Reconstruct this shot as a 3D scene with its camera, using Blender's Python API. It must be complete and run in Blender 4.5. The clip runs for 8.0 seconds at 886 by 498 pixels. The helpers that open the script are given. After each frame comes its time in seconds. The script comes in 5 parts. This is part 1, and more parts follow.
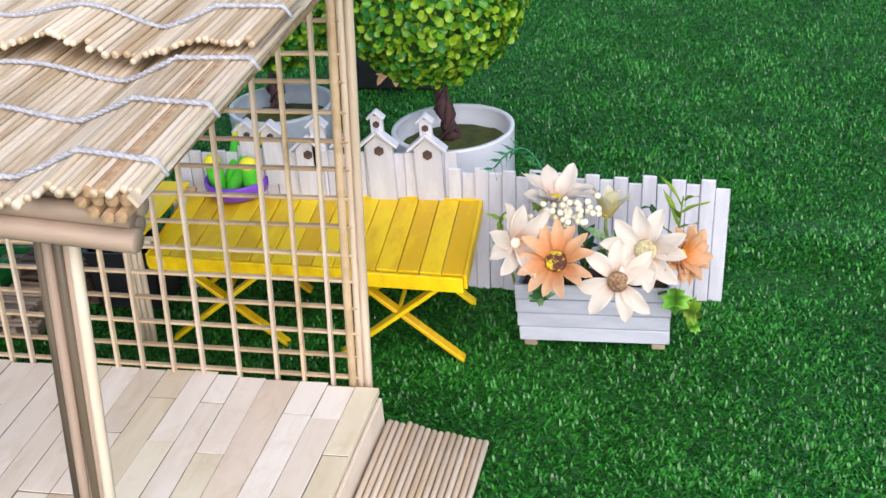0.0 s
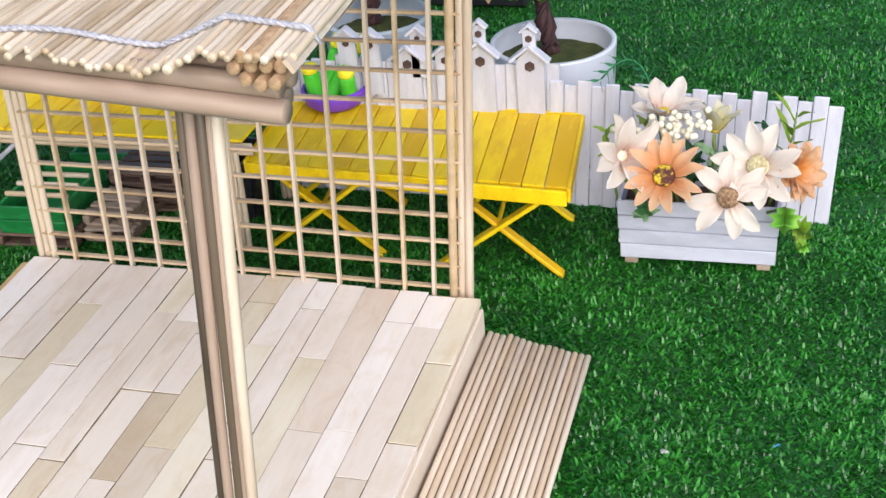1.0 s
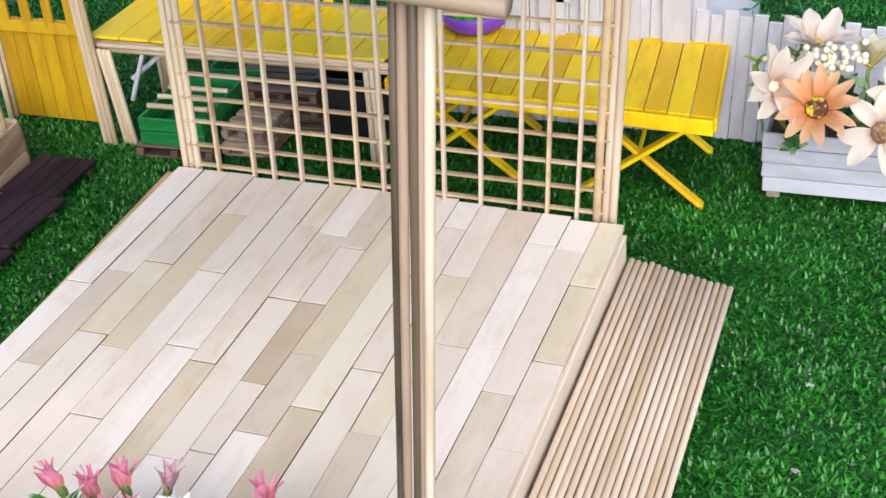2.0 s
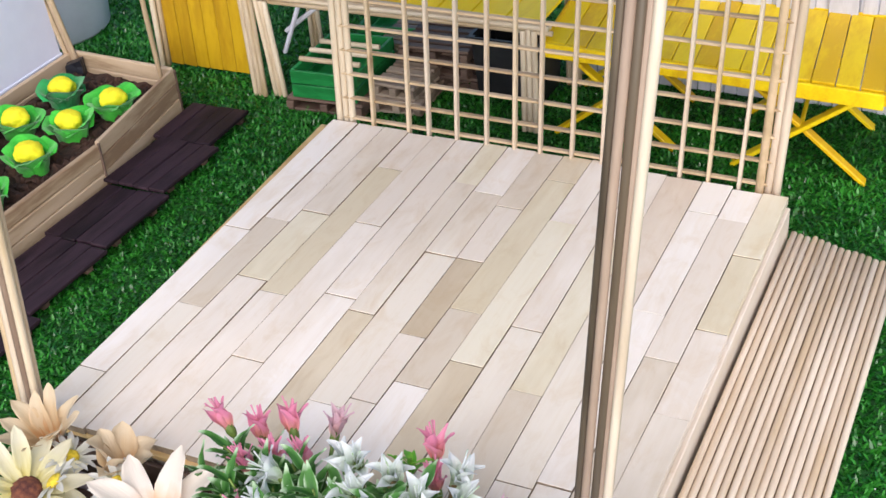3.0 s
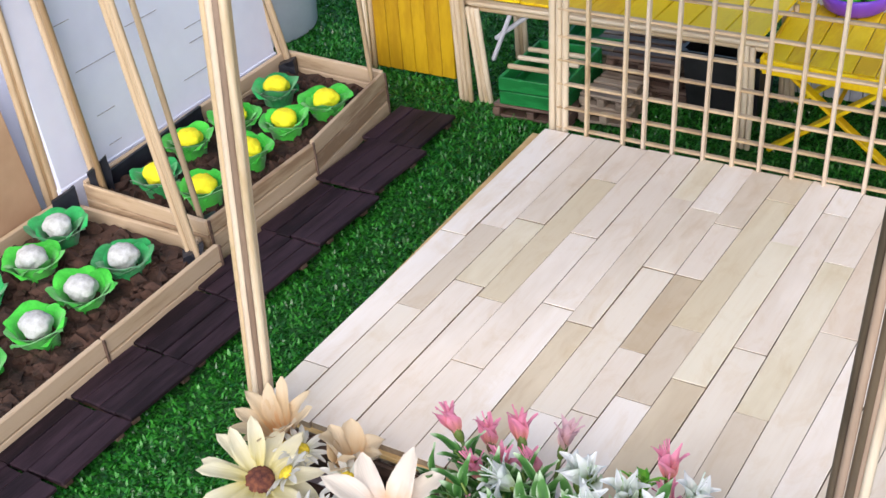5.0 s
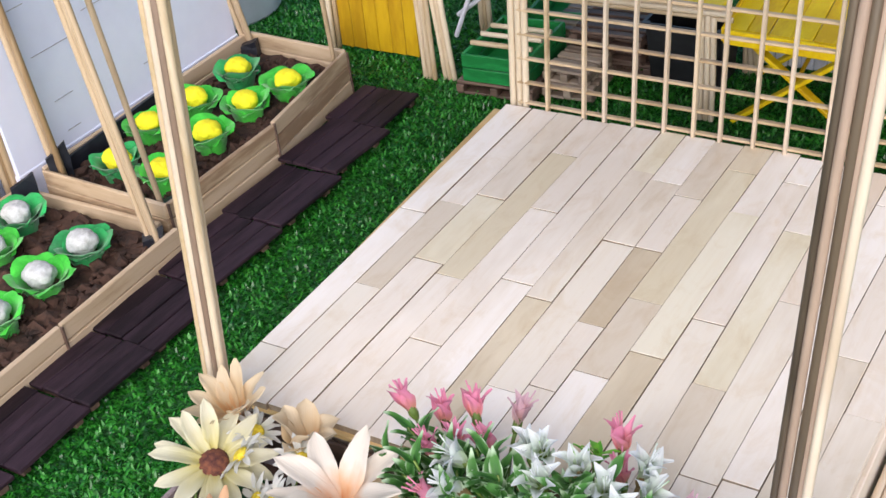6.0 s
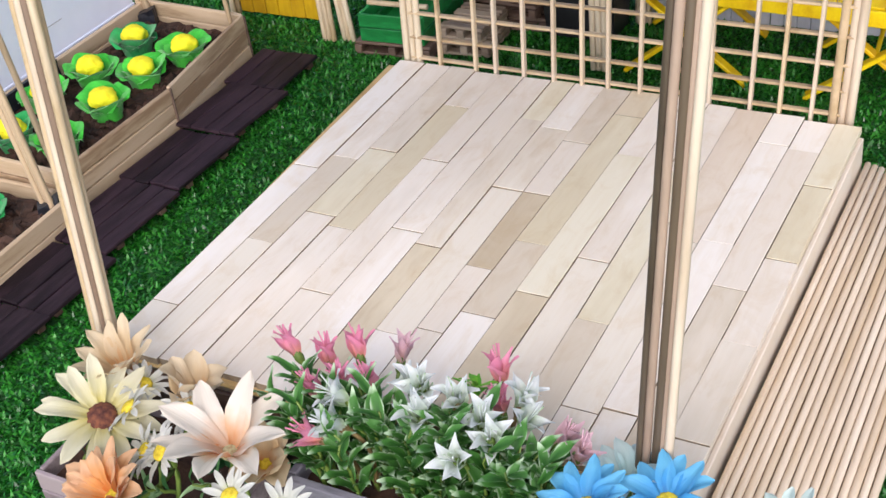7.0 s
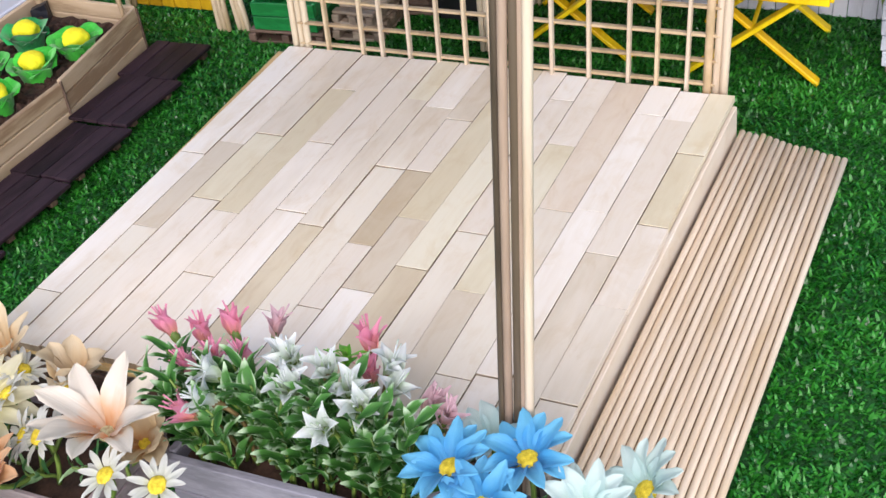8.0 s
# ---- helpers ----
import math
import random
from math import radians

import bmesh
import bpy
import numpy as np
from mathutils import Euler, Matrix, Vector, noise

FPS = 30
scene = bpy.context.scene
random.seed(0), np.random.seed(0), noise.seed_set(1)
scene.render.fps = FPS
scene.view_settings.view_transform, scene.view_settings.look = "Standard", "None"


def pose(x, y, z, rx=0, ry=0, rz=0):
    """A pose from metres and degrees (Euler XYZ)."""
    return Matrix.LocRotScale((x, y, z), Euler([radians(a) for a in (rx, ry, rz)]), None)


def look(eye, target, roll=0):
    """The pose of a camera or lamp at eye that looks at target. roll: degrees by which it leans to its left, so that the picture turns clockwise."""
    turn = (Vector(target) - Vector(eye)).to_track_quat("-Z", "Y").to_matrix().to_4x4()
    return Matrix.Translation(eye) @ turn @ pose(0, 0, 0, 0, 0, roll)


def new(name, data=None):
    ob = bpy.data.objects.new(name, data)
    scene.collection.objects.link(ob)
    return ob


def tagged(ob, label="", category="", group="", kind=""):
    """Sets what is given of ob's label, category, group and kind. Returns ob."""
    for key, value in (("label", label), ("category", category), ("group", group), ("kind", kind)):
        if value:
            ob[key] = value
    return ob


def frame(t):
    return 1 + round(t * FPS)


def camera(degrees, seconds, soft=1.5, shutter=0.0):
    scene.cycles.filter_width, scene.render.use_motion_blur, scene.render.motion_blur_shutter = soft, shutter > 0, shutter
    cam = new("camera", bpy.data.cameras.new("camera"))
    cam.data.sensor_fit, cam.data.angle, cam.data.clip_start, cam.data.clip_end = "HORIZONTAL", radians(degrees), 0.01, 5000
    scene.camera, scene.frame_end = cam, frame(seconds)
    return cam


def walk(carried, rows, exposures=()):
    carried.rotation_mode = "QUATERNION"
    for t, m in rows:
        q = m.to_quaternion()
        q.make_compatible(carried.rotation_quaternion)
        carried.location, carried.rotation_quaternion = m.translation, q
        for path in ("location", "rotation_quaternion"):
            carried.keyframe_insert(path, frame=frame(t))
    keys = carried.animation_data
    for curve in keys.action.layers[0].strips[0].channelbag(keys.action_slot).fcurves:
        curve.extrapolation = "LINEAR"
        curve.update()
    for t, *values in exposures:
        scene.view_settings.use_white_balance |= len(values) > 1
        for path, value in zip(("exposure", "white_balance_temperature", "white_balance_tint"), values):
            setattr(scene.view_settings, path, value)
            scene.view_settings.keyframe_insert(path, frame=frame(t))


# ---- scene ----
cam = camera(38.60, 8.0)
PATH = [
    (0.0, (0.50444, -0.29236, 0.47221), (0.43881, -0.03568, 0.33146), -4.974),
    (0.5, (0.49060, -0.29596, 0.46502), (0.41943, -0.04431, 0.31801), -5.001),
    (1.0, (0.47744, -0.29430, 0.45438), (0.39831, -0.04863, 0.30144), -5.224),
    (1.5, (0.46254, -0.30126, 0.44906), (0.37442, -0.06214, 0.29078), -5.342),
    (2.0, (0.44684, -0.31086, 0.44665), (0.34948, -0.07852, 0.28374), -5.379),
    (2.2, (0.43886, -0.31441, 0.44248), (0.33753, -0.08459, 0.27843), -5.385),
    (3.5, (0.40294, -0.32928, 0.44009), (0.27518, -0.11466, 0.27391), -5.647),
    (4.0, (0.39180, -0.33630, 0.44561), (0.25484, -0.12627, 0.28091), -5.879),
    (4.5, (0.38266, -0.34195, 0.44858), (0.23792, -0.13577, 0.28566), -6.326),
    (4.7, (0.37974, -0.34333, 0.45052), (0.23253, -0.13873, 0.28783), -6.586),
    (5.8, (0.38715, -0.33460, 0.44064), (0.24029, -0.13108, 0.27629), -7.641),
    (6.0, (0.39243, -0.33140, 0.44081), (0.24729, -0.12820, 0.27454), -7.922),
    (6.5, (0.41137, -0.32963, 0.43393), (0.27254, -0.12476, 0.26436), -8.261),
    (7.0, (0.42305, -0.33108, 0.42696), (0.29056, -0.12374, 0.25533), -8.549),
    (7.5, (0.43923, -0.32858, 0.42280), (0.31261, -0.11917, 0.24927), -8.789),
    (8.0, (0.45781, -0.32918, 0.41941), (0.33731, -0.11646, 0.24554), -8.890),
]
walk(cam, [(t, look(eye, target, roll)) for t, eye, target, roll in PATH])

# ---- light ----
scene.view_settings.exposure = 0.63
world = bpy.data.worlds.new("daylight")
scene.world = world
world.use_nodes = True
wn = world.node_tree
sky = wn.nodes.new("ShaderNodeTexSky")
sky.sky_type, sky.sun_disc = "NISHITA", False
sky.sun_elevation, sky.sun_rotation = radians(36), radians(158)
wn.nodes["Background"].inputs["Strength"].default_value = 0.13
wn.links.new(sky.outputs["Color"], wn.nodes["Background"].inputs["Color"])
sun = new("sun", bpy.data.lights.new("sun", "SUN"))
sun.data.energy, sun.data.angle, sun.data.color = 2.9, radians(70), (1.0, 0.935, 0.89)
sun.matrix_world = look((0.30, -0.74, 0.58), (0, 0, 0))

# ---- materials ----
TOP = 0.0448          # height of the deck above the turf


def mat(name, c1, c2, rough=0.6, scale=40.0, stretch=(1, 1, 1), bump=0.15, vary=0.0, island=0.0, fine=6.0, spec=0.5, c3=None, dist=0.0004, space="Object", sheen=0.0, thin=0.0):
    """Two-scale procedural surface: broad blotches from c1 to c2, fine grain and relief, value varied per object or per island."""
    m = bpy.data.materials.new(name)
    m.use_nodes = True
    n, l = m.node_tree.nodes, m.node_tree.links
    b = n["Principled BSDF"]
    b.inputs["Roughness"].default_value = rough
    b.inputs["Specular IOR Level"].default_value = spec
    if sheen:
        b.inputs["Sheen Weight"].default_value = sheen
    co = n.new("ShaderNodeTexCoord")
    mp = n.new("ShaderNodeMapping")
    mp.inputs["Scale"].default_value = stretch
    l.new(co.outputs[space], mp.inputs["Vector"])
    vec = mp.outputs["Vector"]
    if vary:
        oi = n.new("ShaderNodeObjectInfo")
        ad = n.new("ShaderNodeVectorMath")
        ad.operation = "ADD"
        sc = n.new("ShaderNodeVectorMath")
        sc.operation = "SCALE"
        sc.inputs[0].default_value = (3.1, 5.7, 2.3)
        l.new(oi.outputs["Random"], sc.inputs["Scale"])
        l.new(vec, ad.inputs[0])
        l.new(sc.outputs[0], ad.inputs[1])
        vec = ad.outputs[0]
    big = n.new("ShaderNodeTexNoise")
    big.inputs["Scale"].default_value, big.inputs["Detail"].default_value = scale, 4
    small = n.new("ShaderNodeTexNoise")
    small.inputs["Scale"].default_value, small.inputs["Detail"].default_value = scale * fine, 5
    l.new(vec, big.inputs["Vector"]), l.new(vec, small.inputs["Vector"])
    ramp = n.new("ShaderNodeValToRGB")
    e = ramp.color_ramp.elements
    e[0].position, e[1].position = 0.32, 0.68
    e[0].color, e[1].color = (*c1, 1), (*c2, 1)
    if c3:
        x = e.new(0.5)
        x.color = (*c3, 1)
    mixf = n.new("ShaderNodeMath")
    mixf.operation = "MULTIPLY_ADD"
    mixf.inputs[1].default_value, mixf.inputs[2].default_value = 0.35, -0.17
    l.new(small.outputs["Fac"], mixf.inputs[0])
    add = n.new("ShaderNodeMath")
    l.new(big.outputs["Fac"], add.inputs[0]), l.new(mixf.outputs[0], add.inputs[1])
    fac = add.outputs[0]
    rnd = None
    if vary:
        rnd, amt = oi.outputs["Random"], vary
    if island:
        ge = n.new("ShaderNodeNewGeometry")
        rnd, amt = ge.outputs["Random Per Island"], island
    if rnd:
        sh = n.new("ShaderNodeMath")
        sh.operation = "MULTIPLY_ADD"
        sh.inputs[1].default_value, sh.inputs[2].default_value = amt, -amt / 2
        l.new(rnd, sh.inputs[0])
        a2 = n.new("ShaderNodeMath")
        l.new(fac, a2.inputs[0]), l.new(sh.outputs[0], a2.inputs[1])
        fac = a2.outputs[0]
    l.new(fac, ramp.inputs["Fac"])
    l.new(ramp.outputs["Color"], b.inputs["Base Color"])
    if bump:
        bp = n.new("ShaderNodeBump")
        bp.inputs["Strength"].default_value, bp.inputs["Distance"].default_value = bump, dist
        l.new(small.outputs["Fac"], bp.inputs["Height"])
        l.new(bp.outputs["Normal"], b.inputs["Normal"])
    if thin:
        let_light_through(m, ramp.outputs["Color"], thin)
    return m


def let_light_through(m, colour, share):
    """Thin cloth or leaf: part of the light passes through."""
    n, l = m.node_tree.nodes, m.node_tree.links
    tr, mx = n.new("ShaderNodeBsdfTranslucent"), n.new("ShaderNodeMixShader")
    mx.inputs["Fac"].default_value = share
    l.new(colour, tr.inputs["Color"])
    l.new(n["Principled BSDF"].outputs[0], mx.inputs[1])
    l.new(tr.outputs[0], mx.inputs[2])
    l.new(mx.outputs[0], n["Material Output"].inputs["Surface"])


def petal_mat(name, base, mid, tip, rough=0.55, p1=0.35, p2=0.75, axis="Y", thin=0.38):
    """Colour runs from the petal's foot to its tip along the mesh; fine veins along it."""
    m = bpy.data.materials.new(name)
    m.use_nodes = True
    n, l = m.node_tree.nodes, m.node_tree.links
    b = n["Principled BSDF"]
    b.inputs["Roughness"].default_value = rough
    b.inputs["Sheen Weight"].default_value = 0.15
    b.inputs["Subsurface Weight"].default_value = 0.0
    co = n.new("ShaderNodeTexCoord")
    sep = n.new("ShaderNodeSeparateXYZ")
    l.new(co.outputs["Generated"], sep.inputs[0])
    oi = n.new("ShaderNodeObjectInfo")
    no = n.new("ShaderNodeTexNoise")
    no.inputs["Scale"].default_value = 3.0
    l.new(co.outputs["Generated"], no.inputs["Vector"])
    a = n.new("ShaderNodeMath")
    a.operation = "MULTIPLY_ADD"
    a.inputs[1].default_value, a.inputs[2].default_value = 0.3, -0.15
    l.new(no.outputs["Fac"], a.inputs[0])
    a2 = n.new("ShaderNodeMath")
    l.new(sep.outputs[axis], a2.inputs[0]), l.new(a.outputs[0], a2.inputs[1])
    a3 = n.new("ShaderNodeMath")
    a3.operation = "MULTIPLY_ADD"
    a3.inputs[1].default_value = 0.16
    l.new(oi.outputs["Random"], a3.inputs[0]), l.new(a2.outputs[0], a3.inputs[2])
    ramp = n.new("ShaderNodeValToRGB")
    e = ramp.color_ramp.elements
    e[0].position, e[0].color = 0.05, (*base, 1)
    e[1].position, e[1].color = p2, (*tip, 1)
    x = e.new(p1)
    x.color = (*mid, 1)
    l.new(a3.outputs[0], ramp.inputs["Fac"])
    l.new(ramp.outputs["Color"], b.inputs["Base Color"])
    mp = n.new("ShaderNodeMapping")
    mp.inputs["Scale"].default_value = (28, 1.2, 1)
    l.new(co.outputs["Generated"], mp.inputs["Vector"])
    vn = n.new("ShaderNodeTexNoise")
    vn.inputs["Scale"].default_value = 1.0
    l.new(mp.outputs["Vector"], vn.inputs["Vector"])
    bp = n.new("ShaderNodeBump")
    bp.inputs["Strength"].default_value, bp.inputs["Distance"].default_value = 0.35, 0.0006
    l.new(vn.outputs["Fac"], bp.inputs["Height"])
    l.new(bp.outputs["Normal"], b.inputs["Normal"])
    let_light_through(m, ramp.outputs["Color"], thin)
    return m


def leaf_mat(name, heart, blade, rim, rough=0.45):
    """A leaf that pales towards its margin and differs from leaf to leaf; fine veins."""
    m = petal_mat(name, heart, blade, rim, rough, 0.74, 1.0, "X", 0.12)
    n, l = m.node_tree.nodes, m.node_tree.links
    sep = n["Separate XYZ"]
    away, dist = n.new("ShaderNodeMath"), n.new("ShaderNodeMath")
    away.operation, away.inputs[1].default_value = "SUBTRACT", 0.5
    dist.operation = "ABSOLUTE"
    double = n.new("ShaderNodeMath")
    double.operation, double.inputs[1].default_value = "MULTIPLY", 1.9
    target = sep.outputs["X"].links[0].to_socket
    l.new(sep.outputs["X"], away.inputs[0])
    l.new(away.outputs[0], dist.inputs[0])
    l.new(dist.outputs[0], double.inputs[0])
    tipped, most = n.new("ShaderNodeMath"), n.new("ShaderNodeMath")
    tipped.operation, tipped.inputs[1].default_value, tipped.inputs[2].default_value = "MULTIPLY_ADD", 1.3, -0.30
    most.operation = "MAXIMUM"
    l.new(sep.outputs["Y"], tipped.inputs[0])
    l.new(double.outputs[0], most.inputs[0])
    l.new(tipped.outputs[0], most.inputs[1])
    l.new(most.outputs[0], target)
    b = n["Principled BSDF"]
    b.inputs["Sheen Weight"].default_value, b.inputs["Specular IOR Level"].default_value = 0.0, 0.3
    return m


M = {}
def strip_wood(name, base, dark, light):
    """Sanded softwood strip: broad tone by the strip, long fine grain, a few brown specks and cloudy stains."""
    m = mat(name, dark, light, 0.46, 9, (3, 0.8, 3), 0.18, vary=0.55, c3=base)
    n, l = m.node_tree.nodes, m.node_tree.links
    b = n["Principled BSDF"]
    co, oi = n["Texture Coordinate"], n["Object Info"]
    mp = n.new("ShaderNodeMapping")
    mp.inputs["Scale"].default_value = (420, 22, 60)
    far = n.new("ShaderNodeVectorMath")
    far.operation = "SCALE"
    far.inputs[0].default_value = (37, 91, 13)
    l.new(oi.outputs["Random"], far.inputs["Scale"])
    l.new(co.outputs["Object"], mp.inputs["Vector"])
    l.new(far.outputs[0], mp.inputs["Location"])
    grain, cloud = n.new("ShaderNodeTexNoise"), n.new("ShaderNodeTexNoise")
    grain.inputs["Scale"].default_value, grain.inputs["Detail"].default_value = 1.0, 5
    l.new(mp.outputs["Vector"], grain.inputs["Vector"])
    mp2 = n.new("ShaderNodeMapping")
    mp2.inputs["Scale"].default_value = (70, 34, 34)
    l.new(co.outputs["Object"], mp2.inputs["Vector"])
    l.new(far.outputs[0], mp2.inputs["Location"])
    cloud.inputs["Scale"].default_value, cloud.inputs["Detail"].default_value, cloud.inputs["Roughness"].default_value = 1.0, 6, 0.65
    cloud.inputs["Distortion"].default_value = 0.8
    l.new(mp2.outputs["Vector"], cloud.inputs["Vector"])
    col = n["Color Ramp"].outputs["Color"]
    for tex, lo, hi, tint in ((grain, 0.48, 0.90, (0.95, 0.92, 0.87)), (cloud, 0.50, 0.86, (0.86, 0.78, 0.66))):
        rp, mx = n.new("ShaderNodeMapRange"), n.new("ShaderNodeMix")
        rp.inputs["From Min"].default_value, rp.inputs["From Max"].default_value = lo, hi
        l.new(tex.outputs["Fac"], rp.inputs["Value"])
        mx.data_type, mx.blend_type = "RGBA", "MULTIPLY"
        l.new(rp.outputs["Result"], mx.inputs["Factor"])
        l.new(col, mx.inputs["A"])
        mx.inputs["B"].default_value = (*tint, 1)
        col = mx.outputs["Result"]
    l.new(col, b.inputs["Base Color"])
    return m


M["plank"] = strip_wood("pale sanded wood", (0.86, 0.765, 0.685), (0.79, 0.69, 0.60), (0.91, 0.83, 0.77))
M["plank_mid"] = strip_wood("beige sanded wood", (0.75, 0.65, 0.55), (0.68, 0.58, 0.47), (0.82, 0.73, 0.63))
M["plank_tan"] = strip_wood("tan sanded wood", (0.64, 0.53, 0.39), (0.58, 0.47, 0.34), (0.72, 0.61, 0.46))
M["plank_cream"] = strip_wood("creamy yellow sanded wood", (0.76, 0.67, 0.51), (0.69, 0.59, 0.43), (0.82, 0.74, 0.60))
M["plank_pink"] = strip_wood("pinkish sanded wood", (0.78, 0.66, 0.55), (0.72, 0.59, 0.48), (0.83, 0.73, 0.64))
# brown edges, coloured dark so the shade in the gaps is painted in
M["gap_edge"] = mat("brown sawn edge with gap shade", (0.20, 0.14, 0.09), (0.42, 0.32, 0.23), 0.8, 90, (1, 1, 1), 0.2)
M["ply"] = mat("plywood edge", (0.50, 0.33, 0.13), (0.72, 0.50, 0.24), 0.65, 20, (1, 1, 14), 0.2)
M["stick"] = mat("bamboo skewer", (0.4536, 0.3276, 0.1932), (0.672, 0.5628, 0.4284), 0.42, 60, (1, 1, 0.12), 0.2, vary=0.3, c3=(0.6048, 0.4872, 0.3528))
M["stick_pink"] = mat("pinkish bamboo skewer", (0.512, 0.4, 0.288), (0.672, 0.576, 0.464), 0.42, 60, (1, 1, 0.12), 0.2, vary=0.12, c3=(0.6, 0.48, 0.376))
M["ramp_stick"] = mat("golden bamboo stick", (0.58, 0.43, 0.28), (0.77, 0.64, 0.51), 0.42, 60, (1, 1, 0.10), 0.2, vary=0.25, c3=(0.66, 0.52, 0.39))
# very dark skewer: shade of the near post put into its colour
M["stick_shade"] = mat("bamboo skewer with painted shade", (0.045, 0.032, 0.023), (0.115, 0.084, 0.058), 0.42, 60, (1, 1, 0.12), 0.2, vary=0.2)
M["slat"] = mat("bamboo slat", (0.3956, 0.2752, 0.1634), (0.6192, 0.4902, 0.3526), 0.5, 40, (1, 1, 1), 0.2, vary=0.7, c3=(0.5848, 0.4472, 0.2924))
M["rail"] = mat("brown bamboo slat", (0.38, 0.26, 0.15), (0.58, 0.43, 0.28), 0.5, 40, (1, 1, 1), 0.2, vary=0.6, c3=(0.48, 0.35, 0.21))
# cane brown, darkened to hold the shade of the beam's front
M["beam"] = mat("shade-toned bamboo cane", (0.20, 0.135, 0.10), (0.40, 0.29, 0.225), 0.55, 40, (1, 1, 0.15), 0.2, vary=0.3)
M["reed"] = mat("dry reed", (0.48, 0.35, 0.22), (0.80, 0.68, 0.54), 0.55, 60, (1, 1, 0.12), 0.25, vary=0.34, c3=(0.69, 0.56, 0.41), thin=0.12)
M["reed_end"] = mat("cut reed end", (0.26, 0.15, 0.08), (0.50, 0.34, 0.20), 0.8, 300, (1, 1, 1), 0.4)
M["twine"] = mat("grey twine", (0.288, 0.288, 0.324), (0.504, 0.504, 0.558), 0.85, 700, (1, 1, 1), 0.5)
M["yellow"] = mat("yellow paint", (0.72, 0.43, 0.002), (0.90, 0.64, 0.006), 0.5, 30, (3, 0.7, 3), 0.15, vary=0.55, c3=(0.83, 0.56, 0.003), spec=0.4)
M["ochre"] = mat("ochre yellow paint", (0.396, 0.216, 0.0036), (0.558, 0.342, 0.0072), 0.5, 30, (3, 3, 0.7), 0.15, vary=0.3)
M["white"] = mat("white painted stick", (0.49, 0.49, 0.575), (0.60, 0.60, 0.695), 0.5, 60, (3, 3, 0.6), 0.25, vary=0.3)
M["whitebox"] = mat("lavender white paint", (0.44, 0.455, 0.55), (0.55, 0.565, 0.67), 0.5, 50, (0.7, 3, 3), 0.25, vary=0.3)
M["greybox"] = mat("grey lavender paint", (0.1615, 0.153, 0.1913), (0.272, 0.2592, 0.3145), 0.55, 50, (0.7, 3, 3), 0.25, vary=0.3)
M["mauvebox"] = mat("dusty mauve paint", (0.187, 0.1445, 0.1615), (0.306, 0.2465, 0.2635), 0.55, 50, (0.7, 3, 3), 0.25, vary=0.3)
M["board"] = mat("white board", (0.62, 0.645, 0.80), (0.69, 0.715, 0.87), 0.45, 12, (1, 1, 1), 0.1)
M["pencil"] = mat("grey seam", (0.20, 0.20, 0.24), (0.45, 0.45, 0.50), 0.8, 300)
M["bedwood"] = mat("oiled wood slat", (0.30, 0.195, 0.118), (0.52, 0.39, 0.27), 0.5, 14, (1, 0.5, 8), 0.25, vary=0.32, c3=(0.47, 0.345, 0.225))
M["bamboo"] = mat("bamboo pole", (0.27, 0.178, 0.096), (0.52, 0.39, 0.262), 0.42, 50, (1, 1, 0.15), 0.2, vary=0.5)
M["dark"] = mat("dark stained wood", (0.009, 0.0045, 0.0075), (0.034, 0.018, 0.027), 0.60, 40, (4, 0.6, 3), 0.35, vary=0.25, spec=0.22)
M["soil"] = mat("garden soil", (0.0165, 0.0080, 0.0056), (0.078, 0.0375, 0.0250), 0.95, 90, (1, 1, 1), 0.6, dist=0.001)
M["liner"] = mat("black plastic liner", (0.008, 0.009, 0.014), (0.020, 0.022, 0.032), 0.4, 60, (1, 1, 1), 0.3)
M["felt_a"] = mat("bright green felt", (0.018, 0.36, 0.018), (0.06, 0.58, 0.045), 0.8, 120, (1, 1, 1), 0.4, vary=0.3, sheen=0.3)
M["felt_b"] = mat("deep green felt", (0.004, 0.22, 0.05), (0.013, 0.39, 0.09), 0.8, 120, (1, 1, 1), 0.4, vary=0.3, sheen=0.3)
M["curd_y"] = mat("yellow foam", (0.78, 0.64, 0.008), (0.88, 0.80, 0.024), 0.85, 250, (1, 1, 1), 0.6, dist=0.001)
M["curd_w"] = mat("white foam", (0.38, 0.38, 0.37), (0.60, 0.60, 0.61), 0.85, 250, (1, 1, 1), 0.6, dist=0.001)
M["crate"] = mat("green paint", (0.0051, 0.1445, 0.0298), (0.017, 0.2805, 0.068), 0.45, 50, (0.7, 3, 3), 0.2, vary=0.3)
M["pallet"] = mat("grey brown pallet wood", (0.19, 0.135, 0.10), (0.40, 0.31, 0.24), 0.6, 40, (0.7, 3, 3), 0.25, vary=0.4)
M["palletdark"] = mat("brown pallet wood", (0.07, 0.04, 0.03), (0.16, 0.10, 0.075), 0.6, 40, (0.7, 3, 3), 0.25, vary=0.4)
M["pot"] = mat("white glazed pot", (0.54, 0.56, 0.64), (0.61, 0.63, 0.71), 0.3, 30, (1, 1, 1), 0.04)
M["potblue"] = mat("pale blue grey pot", (0.36, 0.42, 0.50), (0.46, 0.52, 0.60), 0.35, 30, (1, 1, 1), 0.05)
M["moss"] = mat("olive moss", (0.0298, 0.0425, 0.0068), (0.0765, 0.0935, 0.017), 0.95, 120, (1, 1, 1), 0.6, dist=0.001)
M["trunk"] = mat("wrapped brown trunk", (0.0298, 0.0102, 0.0119), (0.085, 0.0357, 0.0382), 0.7, 120, (2, 2, 0.4), 0.6, dist=0.001)
